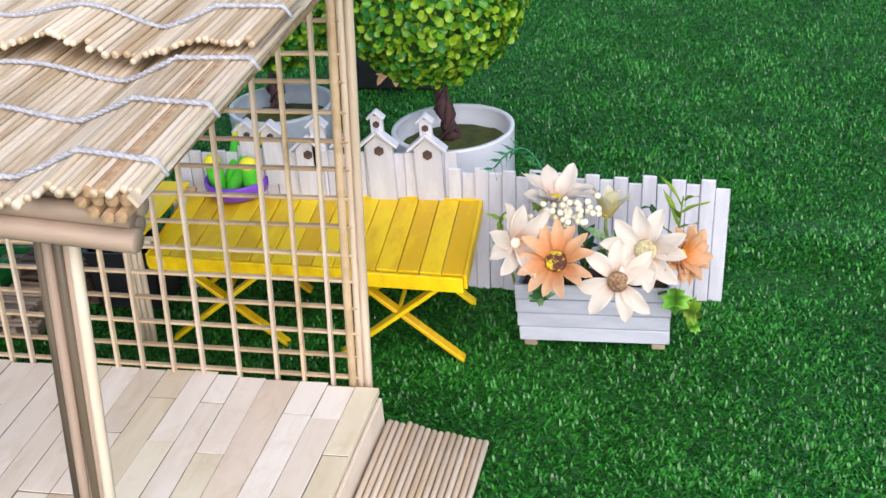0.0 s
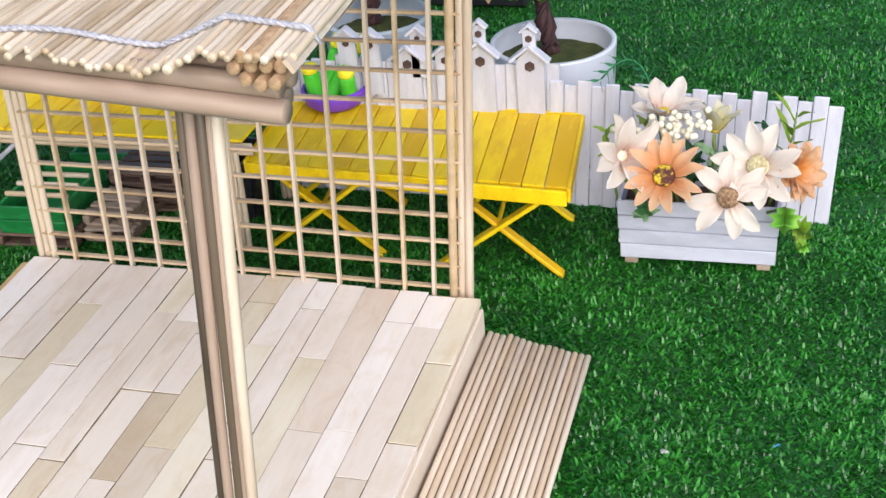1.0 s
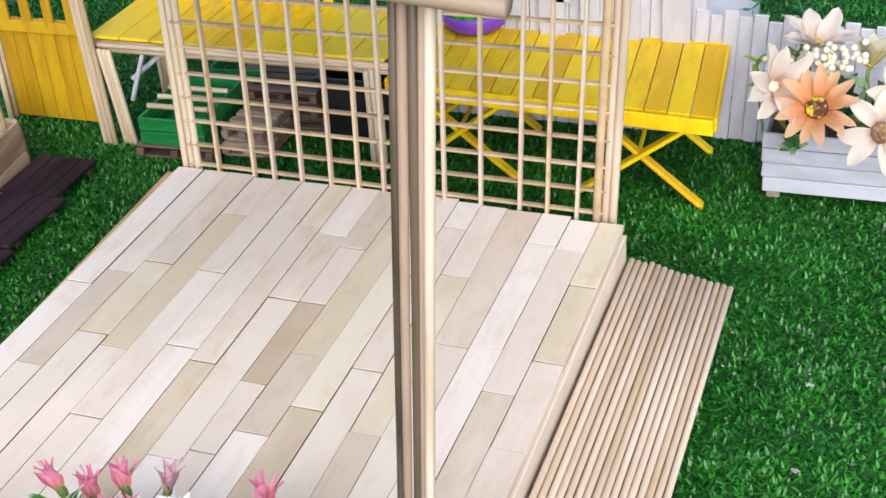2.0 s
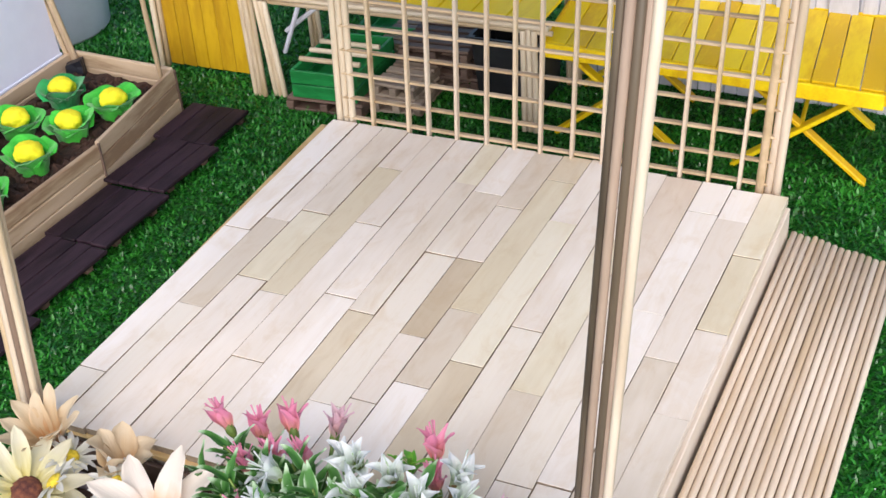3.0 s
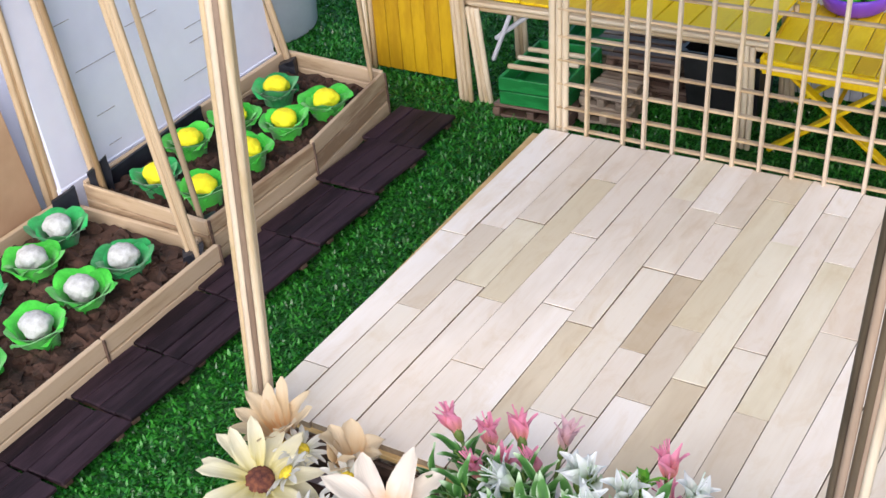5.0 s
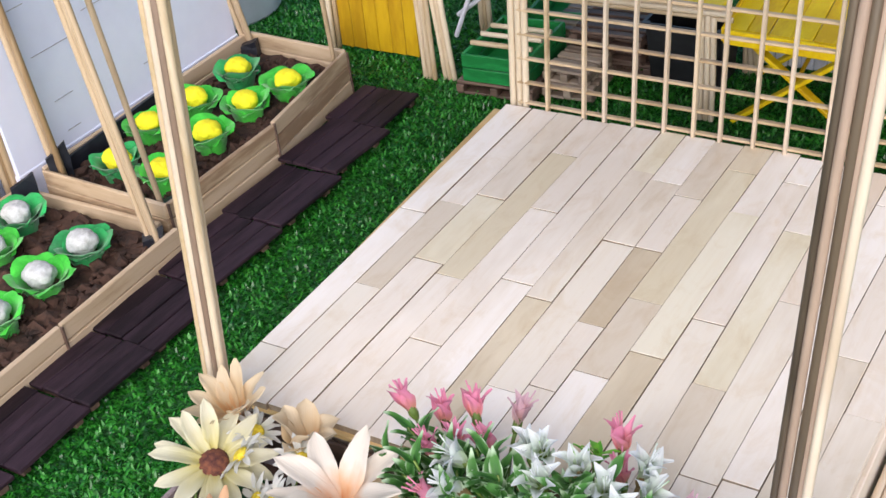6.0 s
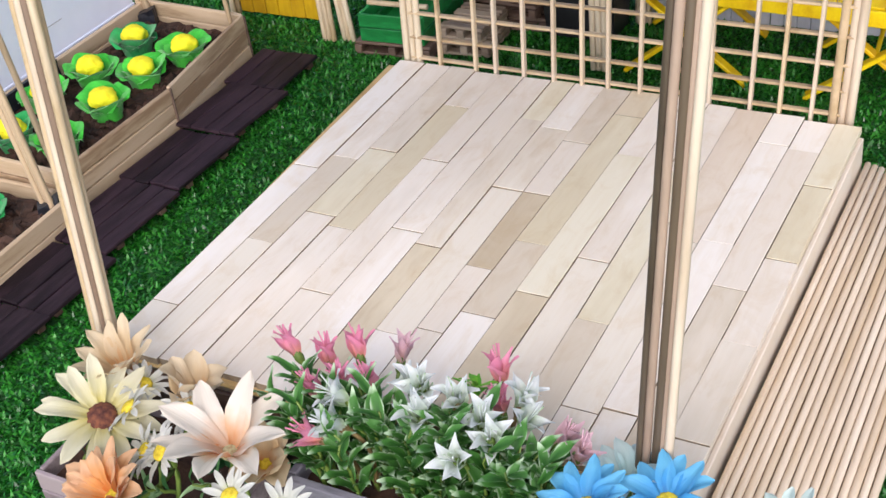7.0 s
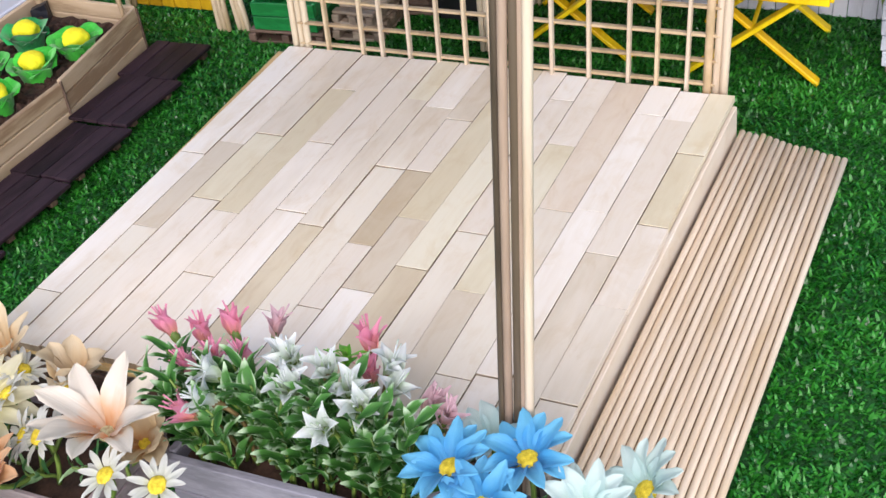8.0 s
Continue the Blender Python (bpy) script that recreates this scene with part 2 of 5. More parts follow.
M["box_leaf"] = mat("lime topiary leaf", (0.0252, 0.1848, 0.021), (0.3024, 0.4872, 0.0294), 0.35, 25, (1, 1, 1), 0.1, island=0.8, c3=(0.126, 0.3528, 0.0151), thin=0.3)
# dark green that paints the shade between the topiary leaves
M["core"] = mat("foliage core with leaf shade", (0.0098, 0.042, 0.007), (0.028, 0.091, 0.0126), 0.9, 60)
M["black"] = mat("black plastic trough", (0.008, 0.008, 0.010), (0.022, 0.022, 0.026), 0.4, 40)
M["purple"] = mat("purple plastic", (0.13, 0.035, 0.50), (0.20, 0.06, 0.62), 0.35, 30, bump=0.05)
M["cactus"] = mat("green foam glove", (0.0425, 0.4675, 0.017), (0.102, 0.629, 0.0425), 0.6, 60)
M["cactustip"] = mat("yellow foam tip", (0.75, 0.66, 0.01), (0.88, 0.80, 0.03), 0.6, 60)
M["hole"] = mat("dark round hole", (0.05, 0.025, 0.02), (0.10, 0.06, 0.05), 0.8, 60)
M["card"] = mat("tan cardboard", (0.36, 0.22, 0.13), (0.46, 0.30, 0.19), 0.7, 15)
M["leaf"] = mat("matt green leaf", (0.0425, 0.1445, 0.0425), (0.306, 0.4675, 0.255), 0.5, 60, (1, 1, 1), 0.2, vary=0.6, c3=(0.1105, 0.272, 0.102), thin=0.3)
M["leaf_var"] = leaf_mat("green leaf with pale margin", (0.020, 0.095, 0.015), (0.065, 0.195, 0.038), (0.45, 0.58, 0.40), 0.5)
M["leaf_lime"] = mat("lime leaf", (0.136, 0.289, 0.017), (0.323, 0.442, 0.051), 0.5, 60, (1, 1, 1), 0.2, vary=0.5, thin=0.3)
M["cactus_leaf"] = mat("bright green leaf", (0.10, 0.36, 0.03), (0.26, 0.56, 0.06), 0.45, 60, (1, 1, 1), 0.2, vary=0.4, thin=0.25)
M["leaf_deep"] = mat("deep green leaf", (0.008, 0.06, 0.0176), (0.024, 0.12, 0.04), 0.5, 60, (1, 1, 1), 0.2, vary=0.5, thin=0.3)
M["fern"] = mat("bright fern frond", (0.017, 0.17, 0.0595), (0.051, 0.306, 0.119), 0.5, 60, (1, 1, 1), 0.2, vary=0.5, thin=0.3)
M["stem"] = mat("green stem", (0.08, 0.144, 0.024), (0.176, 0.256, 0.048), 0.55, 60)
M["bud"] = mat("brown stem", (0.12, 0.08, 0.03), (0.22, 0.15, 0.06), 0.6, 60)
M["eye_dark"] = mat("dark flower eye", (0.05, 0.012, 0.012), (0.18, 0.06, 0.03), 0.9, 400, bump=0.6)
M["eye_mixed"] = mat("brown seeded flower eye", (0.10, 0.035, 0.025), (0.36, 0.24, 0.13), 0.9, 500, bump=0.6)
M["eye_green"] = mat("pale green seeded eye", (0.30, 0.20, 0.10), (0.56, 0.56, 0.34), 0.9, 500, bump=0.6)
M["eye_yellow"] = mat("yellow flower eye", (0.44, 0.31, 0.01), (0.80, 0.62, 0.05), 0.85, 500, bump=0.6)
M["eye_speck"] = mat("speckled yellow eye", (0.05, 0.012, 0.012), (0.78, 0.58, 0.03), 0.85, 230, bump=0.6, c3=(0.09, 0.025, 0.015))
M["pearl"] = mat("cream bead", (0.612, 0.561, 0.408), (0.731, 0.697, 0.578), 0.4, 100, bump=0.05, vary=0.3)
M["pet_white"] = petal_mat("blush white petal", (0.54, 0.198, 0.126), (0.738, 0.558, 0.468), (0.774, 0.693, 0.63), p1=0.20, p2=0.45)
# orange throat, drawn further out to paint in light glowing through petals
M["pet_throat"] = petal_mat("blush petal with orange throat", (0.72, 0.216, 0.054), (0.774, 0.45, 0.252), (0.792, 0.711, 0.639), p1=0.20, p2=0.52)
M["pet_peach"] = petal_mat("peach petal", (0.6336, 0.176, 0.044), (0.704, 0.2992, 0.1144), (0.7216, 0.44, 0.264))
M["pet_orange"] = petal_mat("orange petal", (0.6864, 0.1936, 0.0264), (0.7216, 0.3168, 0.088), (0.704, 0.4224, 0.2464))
M["pet_cream"] = petal_mat("cream petal", (0.558, 0.45, 0.072), (0.666, 0.603, 0.324), (0.738, 0.693, 0.522))
M["pet_tan"] = petal_mat("tan petal", (0.6512, 0.2816, 0.0792), (0.6512, 0.4576, 0.2552), (0.704, 0.5632, 0.3872))
M["pet_daisy"] = petal_mat("white daisy petal", (0.506, 0.4968, 0.2576), (0.644, 0.644, 0.5704), (0.6992, 0.69, 0.6624))
M["pet_pink"] = petal_mat("pink petal", (0.34, 0.33, 0.07), (0.79, 0.33, 0.29), (0.81, 0.30, 0.46), p1=0.36, axis="Z")
M["pet_rose"] = petal_mat("pale rose petal", (0.288, 0.36, 0.081), (0.666, 0.432, 0.414), (0.72, 0.468, 0.54), axis="Z")
M["pet_star"] = petal_mat("frosted white petal", (0.258, 0.4128, 0.1376), (0.602, 0.6794, 0.602), (0.7224, 0.7482, 0.774))
M["pet_blue"] = petal_mat("sky blue petal", (0.0264, 0.2112, 0.5104), (0.0616, 0.3432, 0.6688), (0.1408, 0.4752, 0.7568))
M["pet_aqua"] = petal_mat("pale aqua petal", (0.352, 0.528, 0.5104), (0.5104, 0.6688, 0.66), (0.616, 0.7392, 0.7304))


# ---- building helpers ----
def mesh_of(bm, name, smooth=False):
    me = bpy.data.meshes.new(name)
    bm.to_mesh(me)
    bm.free()
    if smooth:
        me.polygons.foreach_set("use_smooth", [True] * len(me.polygons))
    return me


WORLD = {}


def thing(name, label, category, at=(0, 0, 0), rz=0.0, group="", kind=""):
    """An Empty at the thing's base; its parts are given in world coordinates."""
    e = new(name)
    e.empty_display_size = 0.01
    e.matrix_basis = pose(*at, 0, 0, rz)
    WORLD[e] = e.matrix_basis.copy()
    return tagged(e, label, category, group, kind)


def hang(ob, parent, m=None):
    """Hang ob under parent, at the world pose m."""
    m = Matrix() if m is None else m
    ob.parent = parent
    ob.matrix_basis = WORLD[parent].inverted() @ m
    WORLD[ob] = m
    return ob


def part(name, bm, material, parent, label="", m=None, smooth=False):
    me = bm if isinstance(bm, bpy.types.Mesh) else mesh_of(bm, name, smooth)
    if not me.materials:
        me.materials.append(M[material])
    ob = hang(new(name, me), parent, m)
    if label:
        ob["label"] = label
    return ob


def box(bm, c, s, m=None, bevel=0.0, taper=None):
    r = bmesh.ops.create_cube(bm, size=1.0)
    vs = r["verts"]
    bmesh.ops.scale(bm, vec=s, verts=vs)
    if bevel:
        es = list({e for v in vs for e in v.link_edges})
        out = bmesh.ops.bevel(bm, geom=es, offset=bevel, segments=1, affect="EDGES")
        vs = list({v for f in out["faces"] for v in f.verts} | {v for v in vs if v.is_valid})
    mm = Matrix.Translation(c) @ (m if m is not None else Matrix())
    bmesh.ops.transform(bm, matrix=mm, verts=vs)
    return vs


def box_mesh(name, s, bevel=0.0006, jitter=0.0, seed=0):
    bm = bmesh.new()
    box(bm, (0, 0, 0), s, bevel=bevel)
    if jitter:
        rn = random.Random(seed)
        for v in bm.verts:
            v.co += Vector((rn.uniform(-1, 1), rn.uniform(-1, 1), rn.uniform(-1, 1))) * jitter
    return mesh_of(bm, name)


def along(p0, p1):
    """Pose whose z axis runs from p0 to p1, at p0."""
    d = Vector(p1) - Vector(p0)
    return Matrix.Translation(p0) @ d.to_track_quat("Z", "Y").to_matrix().to_4x4()


def rod(bm, p0, p1, r, n=8, r2=None, bend=0.0, rn=random, cut=0.9):
    """A stick with slightly uneven girth, rounded ends and a small bow."""
    m = along(p0, p1)
    ln = (Vector(p1) - Vector(p0)).length
    r2 = r if r2 is None else r2
    ax, ay = rn.uniform(-bend, bend), rn.uniform(-bend, bend)
    lip = min(0.1, r / max(ln, 1e-6) * 0.15)
    prof = [(0.0, cut), (lip, 1.0), (0.33, 1.0), (0.66, 1.0), (1 - lip, 1.0), (1.0, cut)]
    rings = []
    for t, k in prof:
        rr = (r + (r2 - r) * t) * k * (1 + rn.uniform(-0.03, 0.03))
        bow = 4 * t * (1 - t)
        rings.append([bm.verts.new(m @ Vector((rr * math.cos(2 * math.pi * i / n) + ax * bow, rr * math.sin(2 * math.pi * i / n) + ay * bow, ln * t))) for i in range(n)])
    for a, b in zip(rings, rings[1:]):
        for i in range(n):
            bm.faces.new((a[i], a[(i + 1) % n], b[(i + 1) % n], b[i]))
    bm.faces.new(rings[0][::-1]), bm.faces.new(rings[-1])


def stick_mesh(name, ln, r, n=8, bend=0.0, seed=0):
    bm = bmesh.new()
    rod(bm, (0, 0, 0), (0, 0, ln), r, n, bend=bend, rn=random.Random(seed))
    return mesh_of(bm, name, True)


def tube(bm, pts, r, n=6, wob=None):
    pts = [Vector(p) for p in pts]
    rings = []
    for k, p in enumerate(pts):
        d = (pts[min(k + 1, len(pts) - 1)] - pts[max(k - 1, 0)]).normalized()
        q = d.to_track_quat("Z", "Y").to_matrix()
        rr = r[k] if isinstance(r, (list, tuple)) else r
        rings.append([bm.verts.new(p + q @ Vector((rr * math.cos(2 * math.pi * i / n), rr * math.sin(2 * math.pi * i / n), 0))) for i in range(n)])
    for a, b in zip(rings, rings[1:]):
        for i in range(n):
            bm.faces.new((a[i], a[(i + 1) % n], b[(i + 1) % n], b[i]))
    bm.faces.new(rings[0][::-1]), bm.faces.new(rings[-1])


def lathe(bm, prof, n=48):
    rings = [[bm.verts.new((r * math.cos(2 * math.pi * i / n), r * math.sin(2 * math.pi * i / n), z)) for i in range(n)] for r, z in prof]
    for a, b in zip(rings, rings[1:]):
        for i in range(n):
            bm.faces.new((a[i], a[(i + 1) % n], b[(i + 1) % n], b[i]))
    return rings


def blob(bm, c, r, sub=2, rough=0.15, freq=120.0, squash=1.0, seed=0):
    vs = bmesh.ops.create_icosphere(bm, subdivisions=sub, radius=1.0)["verts"]
    for v in vs:
        k = 1 + rough * noise.noise(v.co * freq * r + Vector((seed * 3.1, seed * 1.7, seed)))
        v.co = Vector(c) + Vector((v.co.x, v.co.y, v.co.z * squash)) * r * k


def bundle(parent, name, p0, p1, r, offsets, material="stick", label="", seed=0):
    """A post of sticks glued side by side: one part, each stick a sub-part."""
    e = hang(new(name), parent, Matrix.Translation(p0))
    e.empty_display_size = 0.005
    if label:
        e["label"] = label
    for k, (ox, oy) in enumerate(offsets):
        rn = random.Random(seed * 31 + k)
        bm = bmesh.new()
        o = Vector((ox, oy, 0))
        rod(bm, Vector(p0) + o, Vector(p1) + o + Vector((0, 0, rn.uniform(-0.002, 0.002))), r * rn.uniform(0.92, 1.08), 10, bend=0.0006, rn=rn)
        part("stick", bm, material if isinstance(material, str) else material[k], e, smooth=True)
    return e

# ---- ground ----
def ground_height(x, y):
    """Turf sheet with a low fold running across it behind the planter."""
    along = max(0.0, min(1.0, (x - 0.42) / 0.12))
    fold = 0.0085 * along * math.exp(-((y - 0.585 + 0.10 * (x - 0.5)) / 0.035) ** 2)
    return 0.0012 * noise.noise(Vector((x * 9, y * 9, 0.3))) - 0.002 + fold


def build_ground():
    bm = bmesh.new()
    xs = [-60, -12, -3, -1.2] + [-0.8 + 0.05 * i for i in range(45)] + [2.2, 4, 12, 60]
    ys = [-60, -12, -3, -1] + [-0.6 + 0.05 * i for i in range(50)] + [2.4, 5, 14, 60]
    g = [[bm.verts.new((x, y, ground_height(x, y))) for x in xs] for y in ys]
    for j in range(len(ys) - 1):
        for i in range(len(xs) - 1):
            bm.faces.new((g[j][i], g[j][i + 1], g[j + 1][i + 1], g[j + 1][i]))
    me = mesh_of(bm, "ground", True)
    me.materials.append(mat("turf backing", (0.008, 0.070, 0.012), (0.020, 0.150, 0.026), 0.85, 300, (1, 1, 1), 0.8, dist=0.002, c3=(0.013, 0.105, 0.018)))
    tagged(new("ground", me), "green artificial turf sheet", "ground", kind="structure")


build_ground()

# ---- deck ----
# where the seams between the columns of strips lie, at the near end and at the far end
SEAMS = ((0.0015, -0.0035), (0.0180, 0.0165), (0.0345, 0.0357), (0.0552, 0.0545), (0.0715, 0.0735), (0.0922, 0.0898),
         (0.1125, 0.1088), (0.1280, 0.1248), (0.1468, 0.1445), (0.1603, 0.1628), (0.1797, 0.1812), (0.1988, 0.1975),
         (0.2185, 0.2125), (0.2350, 0.2300), (0.2520, 0.2520), (0.2682, 0.2706), (0.2848, 0.2885), (0.3030, 0.3040))
JOINTS = {0: (0.043, 0.1815), 1: (0.107, 0.197), 2: (0.140, 0.211), 3: (0.1315, 0.271), 4: (0.077, 0.209), 5: (0.140,), 6: (0.131, 0.2685),
          7: (0.060, 0.194, 0.262), 8: (0.068, 0.122, 0.194, 0.251), 9: (0.0865, 0.150, 0.288), 10: (0.110, 0.246), 11: (0.1465, 0.286),
          12: (0.100, 0.238), 13: (0.041, 0.176), 14: (0.046, 0.1795, 0.280), 15: (0.145, 0.277), 16: (0.039, 0.107, 0.1745, 0.244)}


# tone of each strip, from the near end of a column to the far end: l pale, m beige, t tan, y creamy yellow, p pinkish
TONES = ("mll", "mml", "lym", "lyl", "lll", "ll", "tmy", "lmml", "lltlm", "lmyt", "tyl", "mll", "myl", "lmp", "llll", "mll", "mmlyy")
WOODS = {"l": "plank", "m": "plank_mid", "t": "plank_tan", "y": "plank_cream", "p": "plank_pink"}


def seam(c, y):
    near, far = SEAMS[c]
    return near + (far - near) * y / 0.32


def far_edge(x):
    return 0.3185 - 0.0085 * max(0.0, (x - 0.2) / 0.107)


def near_edge(x):
    return 0.0035 + 0.028 * x


def build_deck():
    deck = thing("deck", "low square deck of pale butt-jointed wooden strips on turf", "deck", (0.153, 0.16, 0))
    bm = bmesh.new()
    box(bm, (0.1515, 0.161, 0.0185), (0.295, 0.300, 0.037), bevel=0.001)
    part("base", bm, "plank", deck)
    bm = bmesh.new()
    for v in box(bm, (0.14425, 0.1608, 0.0388), (0.3135, 0.313, 0.0032), bevel=0.0004):
        v.co.x += 0.0127 * (0.317 - v.co.y) / 0.313 if v.co.x < 0.1 else 0
    part("plywood_sheet", bm, "ply", deck, "golden plywood sheet edge")
    bm = bmesh.new()
    box(bm, (0.3035, 0.163, 0.0195), (0.0028, 0.292, 0.039), bevel=0.0005)
    part("side_board", bm, "plank_pink", deck)
    # added dark board stands in for the shaded void below the front edge
    bm = bmesh.new()
    box(bm, (0.152, 0.0035, 0.018), (0.290, 0.0026, 0.034), bevel=0.0005)
    part("front_board", bm, "palletdark", deck)
    rn = random.Random(5)
    for c in range(17):
        xm = (seam(c, 0.16) + seam(c + 1, 0.16)) / 2
        ys = [near_edge(xm) + rn.uniform(-0.0008, 0.0008), *JOINTS[c], far_edge(xm) + rn.uniform(-0.0018, 0.001)]
        for tone, a, b in zip(TONES[c], ys, ys[1:]):
            gl, gr, gy = rn.uniform(0.00005, 0.00035), rn.uniform(0.00005, 0.00035) * (1 + 1.4 * (rn.random() < 0.2)), rn.uniform(0.0003, 0.0009)
            mid = (a + b) / 2
            xc = (seam(c, mid) + seam(c + 1, mid)) / 2
            me = box_mesh("plank", (0.018, b - a - gy, 0.0042), 0.00025, 0.00004, rn.randrange(9999))
            for v in me.vertices:
                y = mid + v.co.y
                v.co.x = (seam(c + 1, y) - gr - xc if v.co.x > 0 else seam(c, y) + gl - xc) + (0.00025 if abs(v.co.x) < 0.0089 else 0) * (-1 if v.co.x > 0 else 1)
            me.materials.append(M[WOODS[tone]])
            me.materials.append(M["gap_edge"])
            # faces inside the gaps get the painted shade, the outer right side not
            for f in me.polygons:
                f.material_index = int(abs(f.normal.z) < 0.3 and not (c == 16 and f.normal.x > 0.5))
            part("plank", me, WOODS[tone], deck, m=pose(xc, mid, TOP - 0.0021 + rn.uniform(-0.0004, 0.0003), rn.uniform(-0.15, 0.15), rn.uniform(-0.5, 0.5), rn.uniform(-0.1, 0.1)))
    return deck


build_deck()


def build_ramp():
    ramp = thing("ramp", "step mat of round bamboo sticks beside the deck", "step", (0.338, 0.16, 0))
    rn = random.Random(8)
    shared = [stick_mesh("stick", 0.322, 0.00184, 10, 0.00012, k) for k in range(5)]
    n = 16
    for k in range(n):
        f = k / (n - 1)
        x0, x1 = 0.3090 + 0.0560 * f, 0.3085 + 0.0585 * f
        z = 0.0222 - 0.0115 * f
        p0, p1 = (x0, -0.012 + rn.uniform(-0.002, 0.001), z + 0.0065 - 0.004 * f), (x1, 0.3105 + rn.uniform(-0.0012, 0.0012), z)
        part("stick", shared[k % 5], "ramp_stick", ramp, m=along(p0, p1))
    for y in (0.03, 0.16, 0.29):
        bm = bmesh.new()
        box(bm, (0.3365, y, 0.0080), (0.057, 0.010, 0.0124), m=pose(0, 0, 0, 0, 11, 0), bevel=0.0005)
        part("runner", bm, "plank", ramp)
    bm = bmesh.new()
    box(bm, (0.3372, 0.150, 0.0146), (0.0575, 0.318, 0.0010), m=pose(0, 0, 0, -0.75, 0, 0) @ pose(0, 0, 0, 0, 12, 0))
    part("backing", bm, "reed_end", ramp, "brown backing sheet under the sticks")


build_ramp()

# ---- pergola ----
LEAN_X = 0.062


def build_pergola():
    pg = thing("pergola", "bamboo stick pergola with reed roof and square lattice screen", "pergola", (0.15, 0.16, 0))
    # dark and pale sticks paint the post's shaded left side and grooves
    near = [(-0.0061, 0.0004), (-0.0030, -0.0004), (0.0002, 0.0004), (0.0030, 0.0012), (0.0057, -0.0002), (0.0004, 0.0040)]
    bundle(pg, "post", (0.2892, -0.0062, 0.0), (0.3135, 0.0016, 0.3130), 0.0018, near, ("stick_shade", "beam", "stick_shade", "beam", "stick_pink", "stick_shade"), "post of bamboo sticks glued together, shade painted into the dark ones", 1)
    bundle(pg, "post", (0.0065, -0.0045, 0.0), (0.0445, -0.0045, 0.325), 0.0020, [(-0.0062, 0.0006), (-0.0023, -0.0002), (0.0014, 0.0008), (0.0050, 0.0), (-0.002, 0.0042), (0.002, 0.0046)], ("rail", "stick_pink", "beam", "stick", "beam", "bamboo"), "", 2)
    tri3 = [(-0.0048, 0), (0, 0.0006), (0.0048, 0)]
    bundle(pg, "post", (0.0022, 0.3225, 0.0), (0.0205, 0.3225, 0.306), 0.0024, tri3, "stick", "", 3)
    # browner left stick puts this post's shaded side into the colour
    bundle(pg, "post", (0.2872, 0.3178, 0.0), (0.3062, 0.3178, 0.306), 0.0026, tri3 + [(0.0024, 0.0046)], ("rail", "stick_pink", "stick_pink", "beam"), "", 4)

    def spot(x, z, off=0.0):
        """A place in the lattice, which leans with the posts."""
        return (x + LEAN_X * (z - TOP), 0.3215 - 0.0045 * x / 0.29 + off, z)

    rn = random.Random(3)
    for x in (0.0275, 0.0540, 0.0687, 0.0890, 0.1100, 0.1295, 0.1470, 0.1680, 0.1880, 0.2120, 0.2370, 0.2545, 0.2730):
        bm = bmesh.new()
        ln = 0.262
        box(bm, (0, 0, ln / 2), (0.0045, 0.0022, ln), bevel=0.0005)
        part("lattice_upright", bm, "slat" if x in (0.0275, 0.0540, 0.1295, 0.2545) else "stick_pink", pg, m=along(spot(x, 0.036, -0.0012), spot(x + rn.uniform(-0.001, 0.001), 0.298, -0.0012)))
    for z in (0.0465, 0.0620, 0.0785, 0.0960, 0.1140, 0.1320, 0.1495, 0.1675, 0.1855, 0.2030, 0.2200, 0.2370, 0.2540, 0.2710, 0.288):
        bm = bmesh.new()
        ln = 0.287
        box(bm, (0, 0, ln / 2), (0.0036, 0.0018, ln), bevel=0.0004)
        part("lattice_rail", bm, "rail", pg, m=along(spot(0.004, z + rn.uniform(-0.0008, 0.0008), 0.001), spot(0.291, z + rn.uniform(-0.0008, 0.0008), 0.001)))
    # beams: canes laid on one another, then side bundles on top of them
    for y, z, nm in ((-0.0095, 0.3175, 1), (0.320, 0.309, 2)):
        e = hang(new("beam"), pg, Matrix.Translation((0.16, y, z)))
        for k, (oy, oz, rc) in enumerate(((-0.0008, 0.0, 0.0037), (0.0003, 0.0066, 0.0032), (0.0068, 0.0008, 0.0032), (0.0066, 0.0070, 0.0030))):
            part("cane", stick_mesh("cane", 0.3835 - 0.0012 * (k % 3), rc, 12, 0.0006, 60 + k + nm), "beam", e, m=along((-0.036, y + oy + 0.015, z + oz + 0.0245), (0.34, y + oy, z + oz)))
    for x, z, toe in ((0.3460, 0.3312, -0.0180), (-0.012, 0.3312, 0.0)):
        e = hang(new("side_beam"), pg, Matrix.Translation((x, 0.16, z)))
        for k, (ox, oz) in enumerate(((-0.0062, -0.0014), (-0.0016, -0.0022), (0.0028, -0.0014), (-0.0040, 0.0026), (0.0006, 0.0030), (-0.0080, 0.0026), (0.0042, 0.0026), (-0.0058, 0.0056), (-0.0018, 0.0060))):
            part("cane", stick_mesh("cane", 0.356 + 0.0012 * (k * 5 % 9), 0.0019, 10, 0.0005, 160 + k), "reed_end", e, m=along((x + ox, -0.0195 - 0.001 * (k % 3), z + oz), (x + ox + toe, 0.336, z + oz - 0.009)))
        sx = 0.0080 if x > 0 else -0.0080
        bm = bmesh.new()
        ends = []
        for y, dx, dz in ((-0.0235, 0.0, 0.0), (0.336, toe * 1.35, -0.009)):
            ends.append([bm.verts.new((x + dx + side * sx / 0.0080, y, z + dz + up)) for side, up in ((0.0068, 0.0058), (0.0078, 0.0066), (0.0102, 0.0034), (0.0092, 0.0026))])
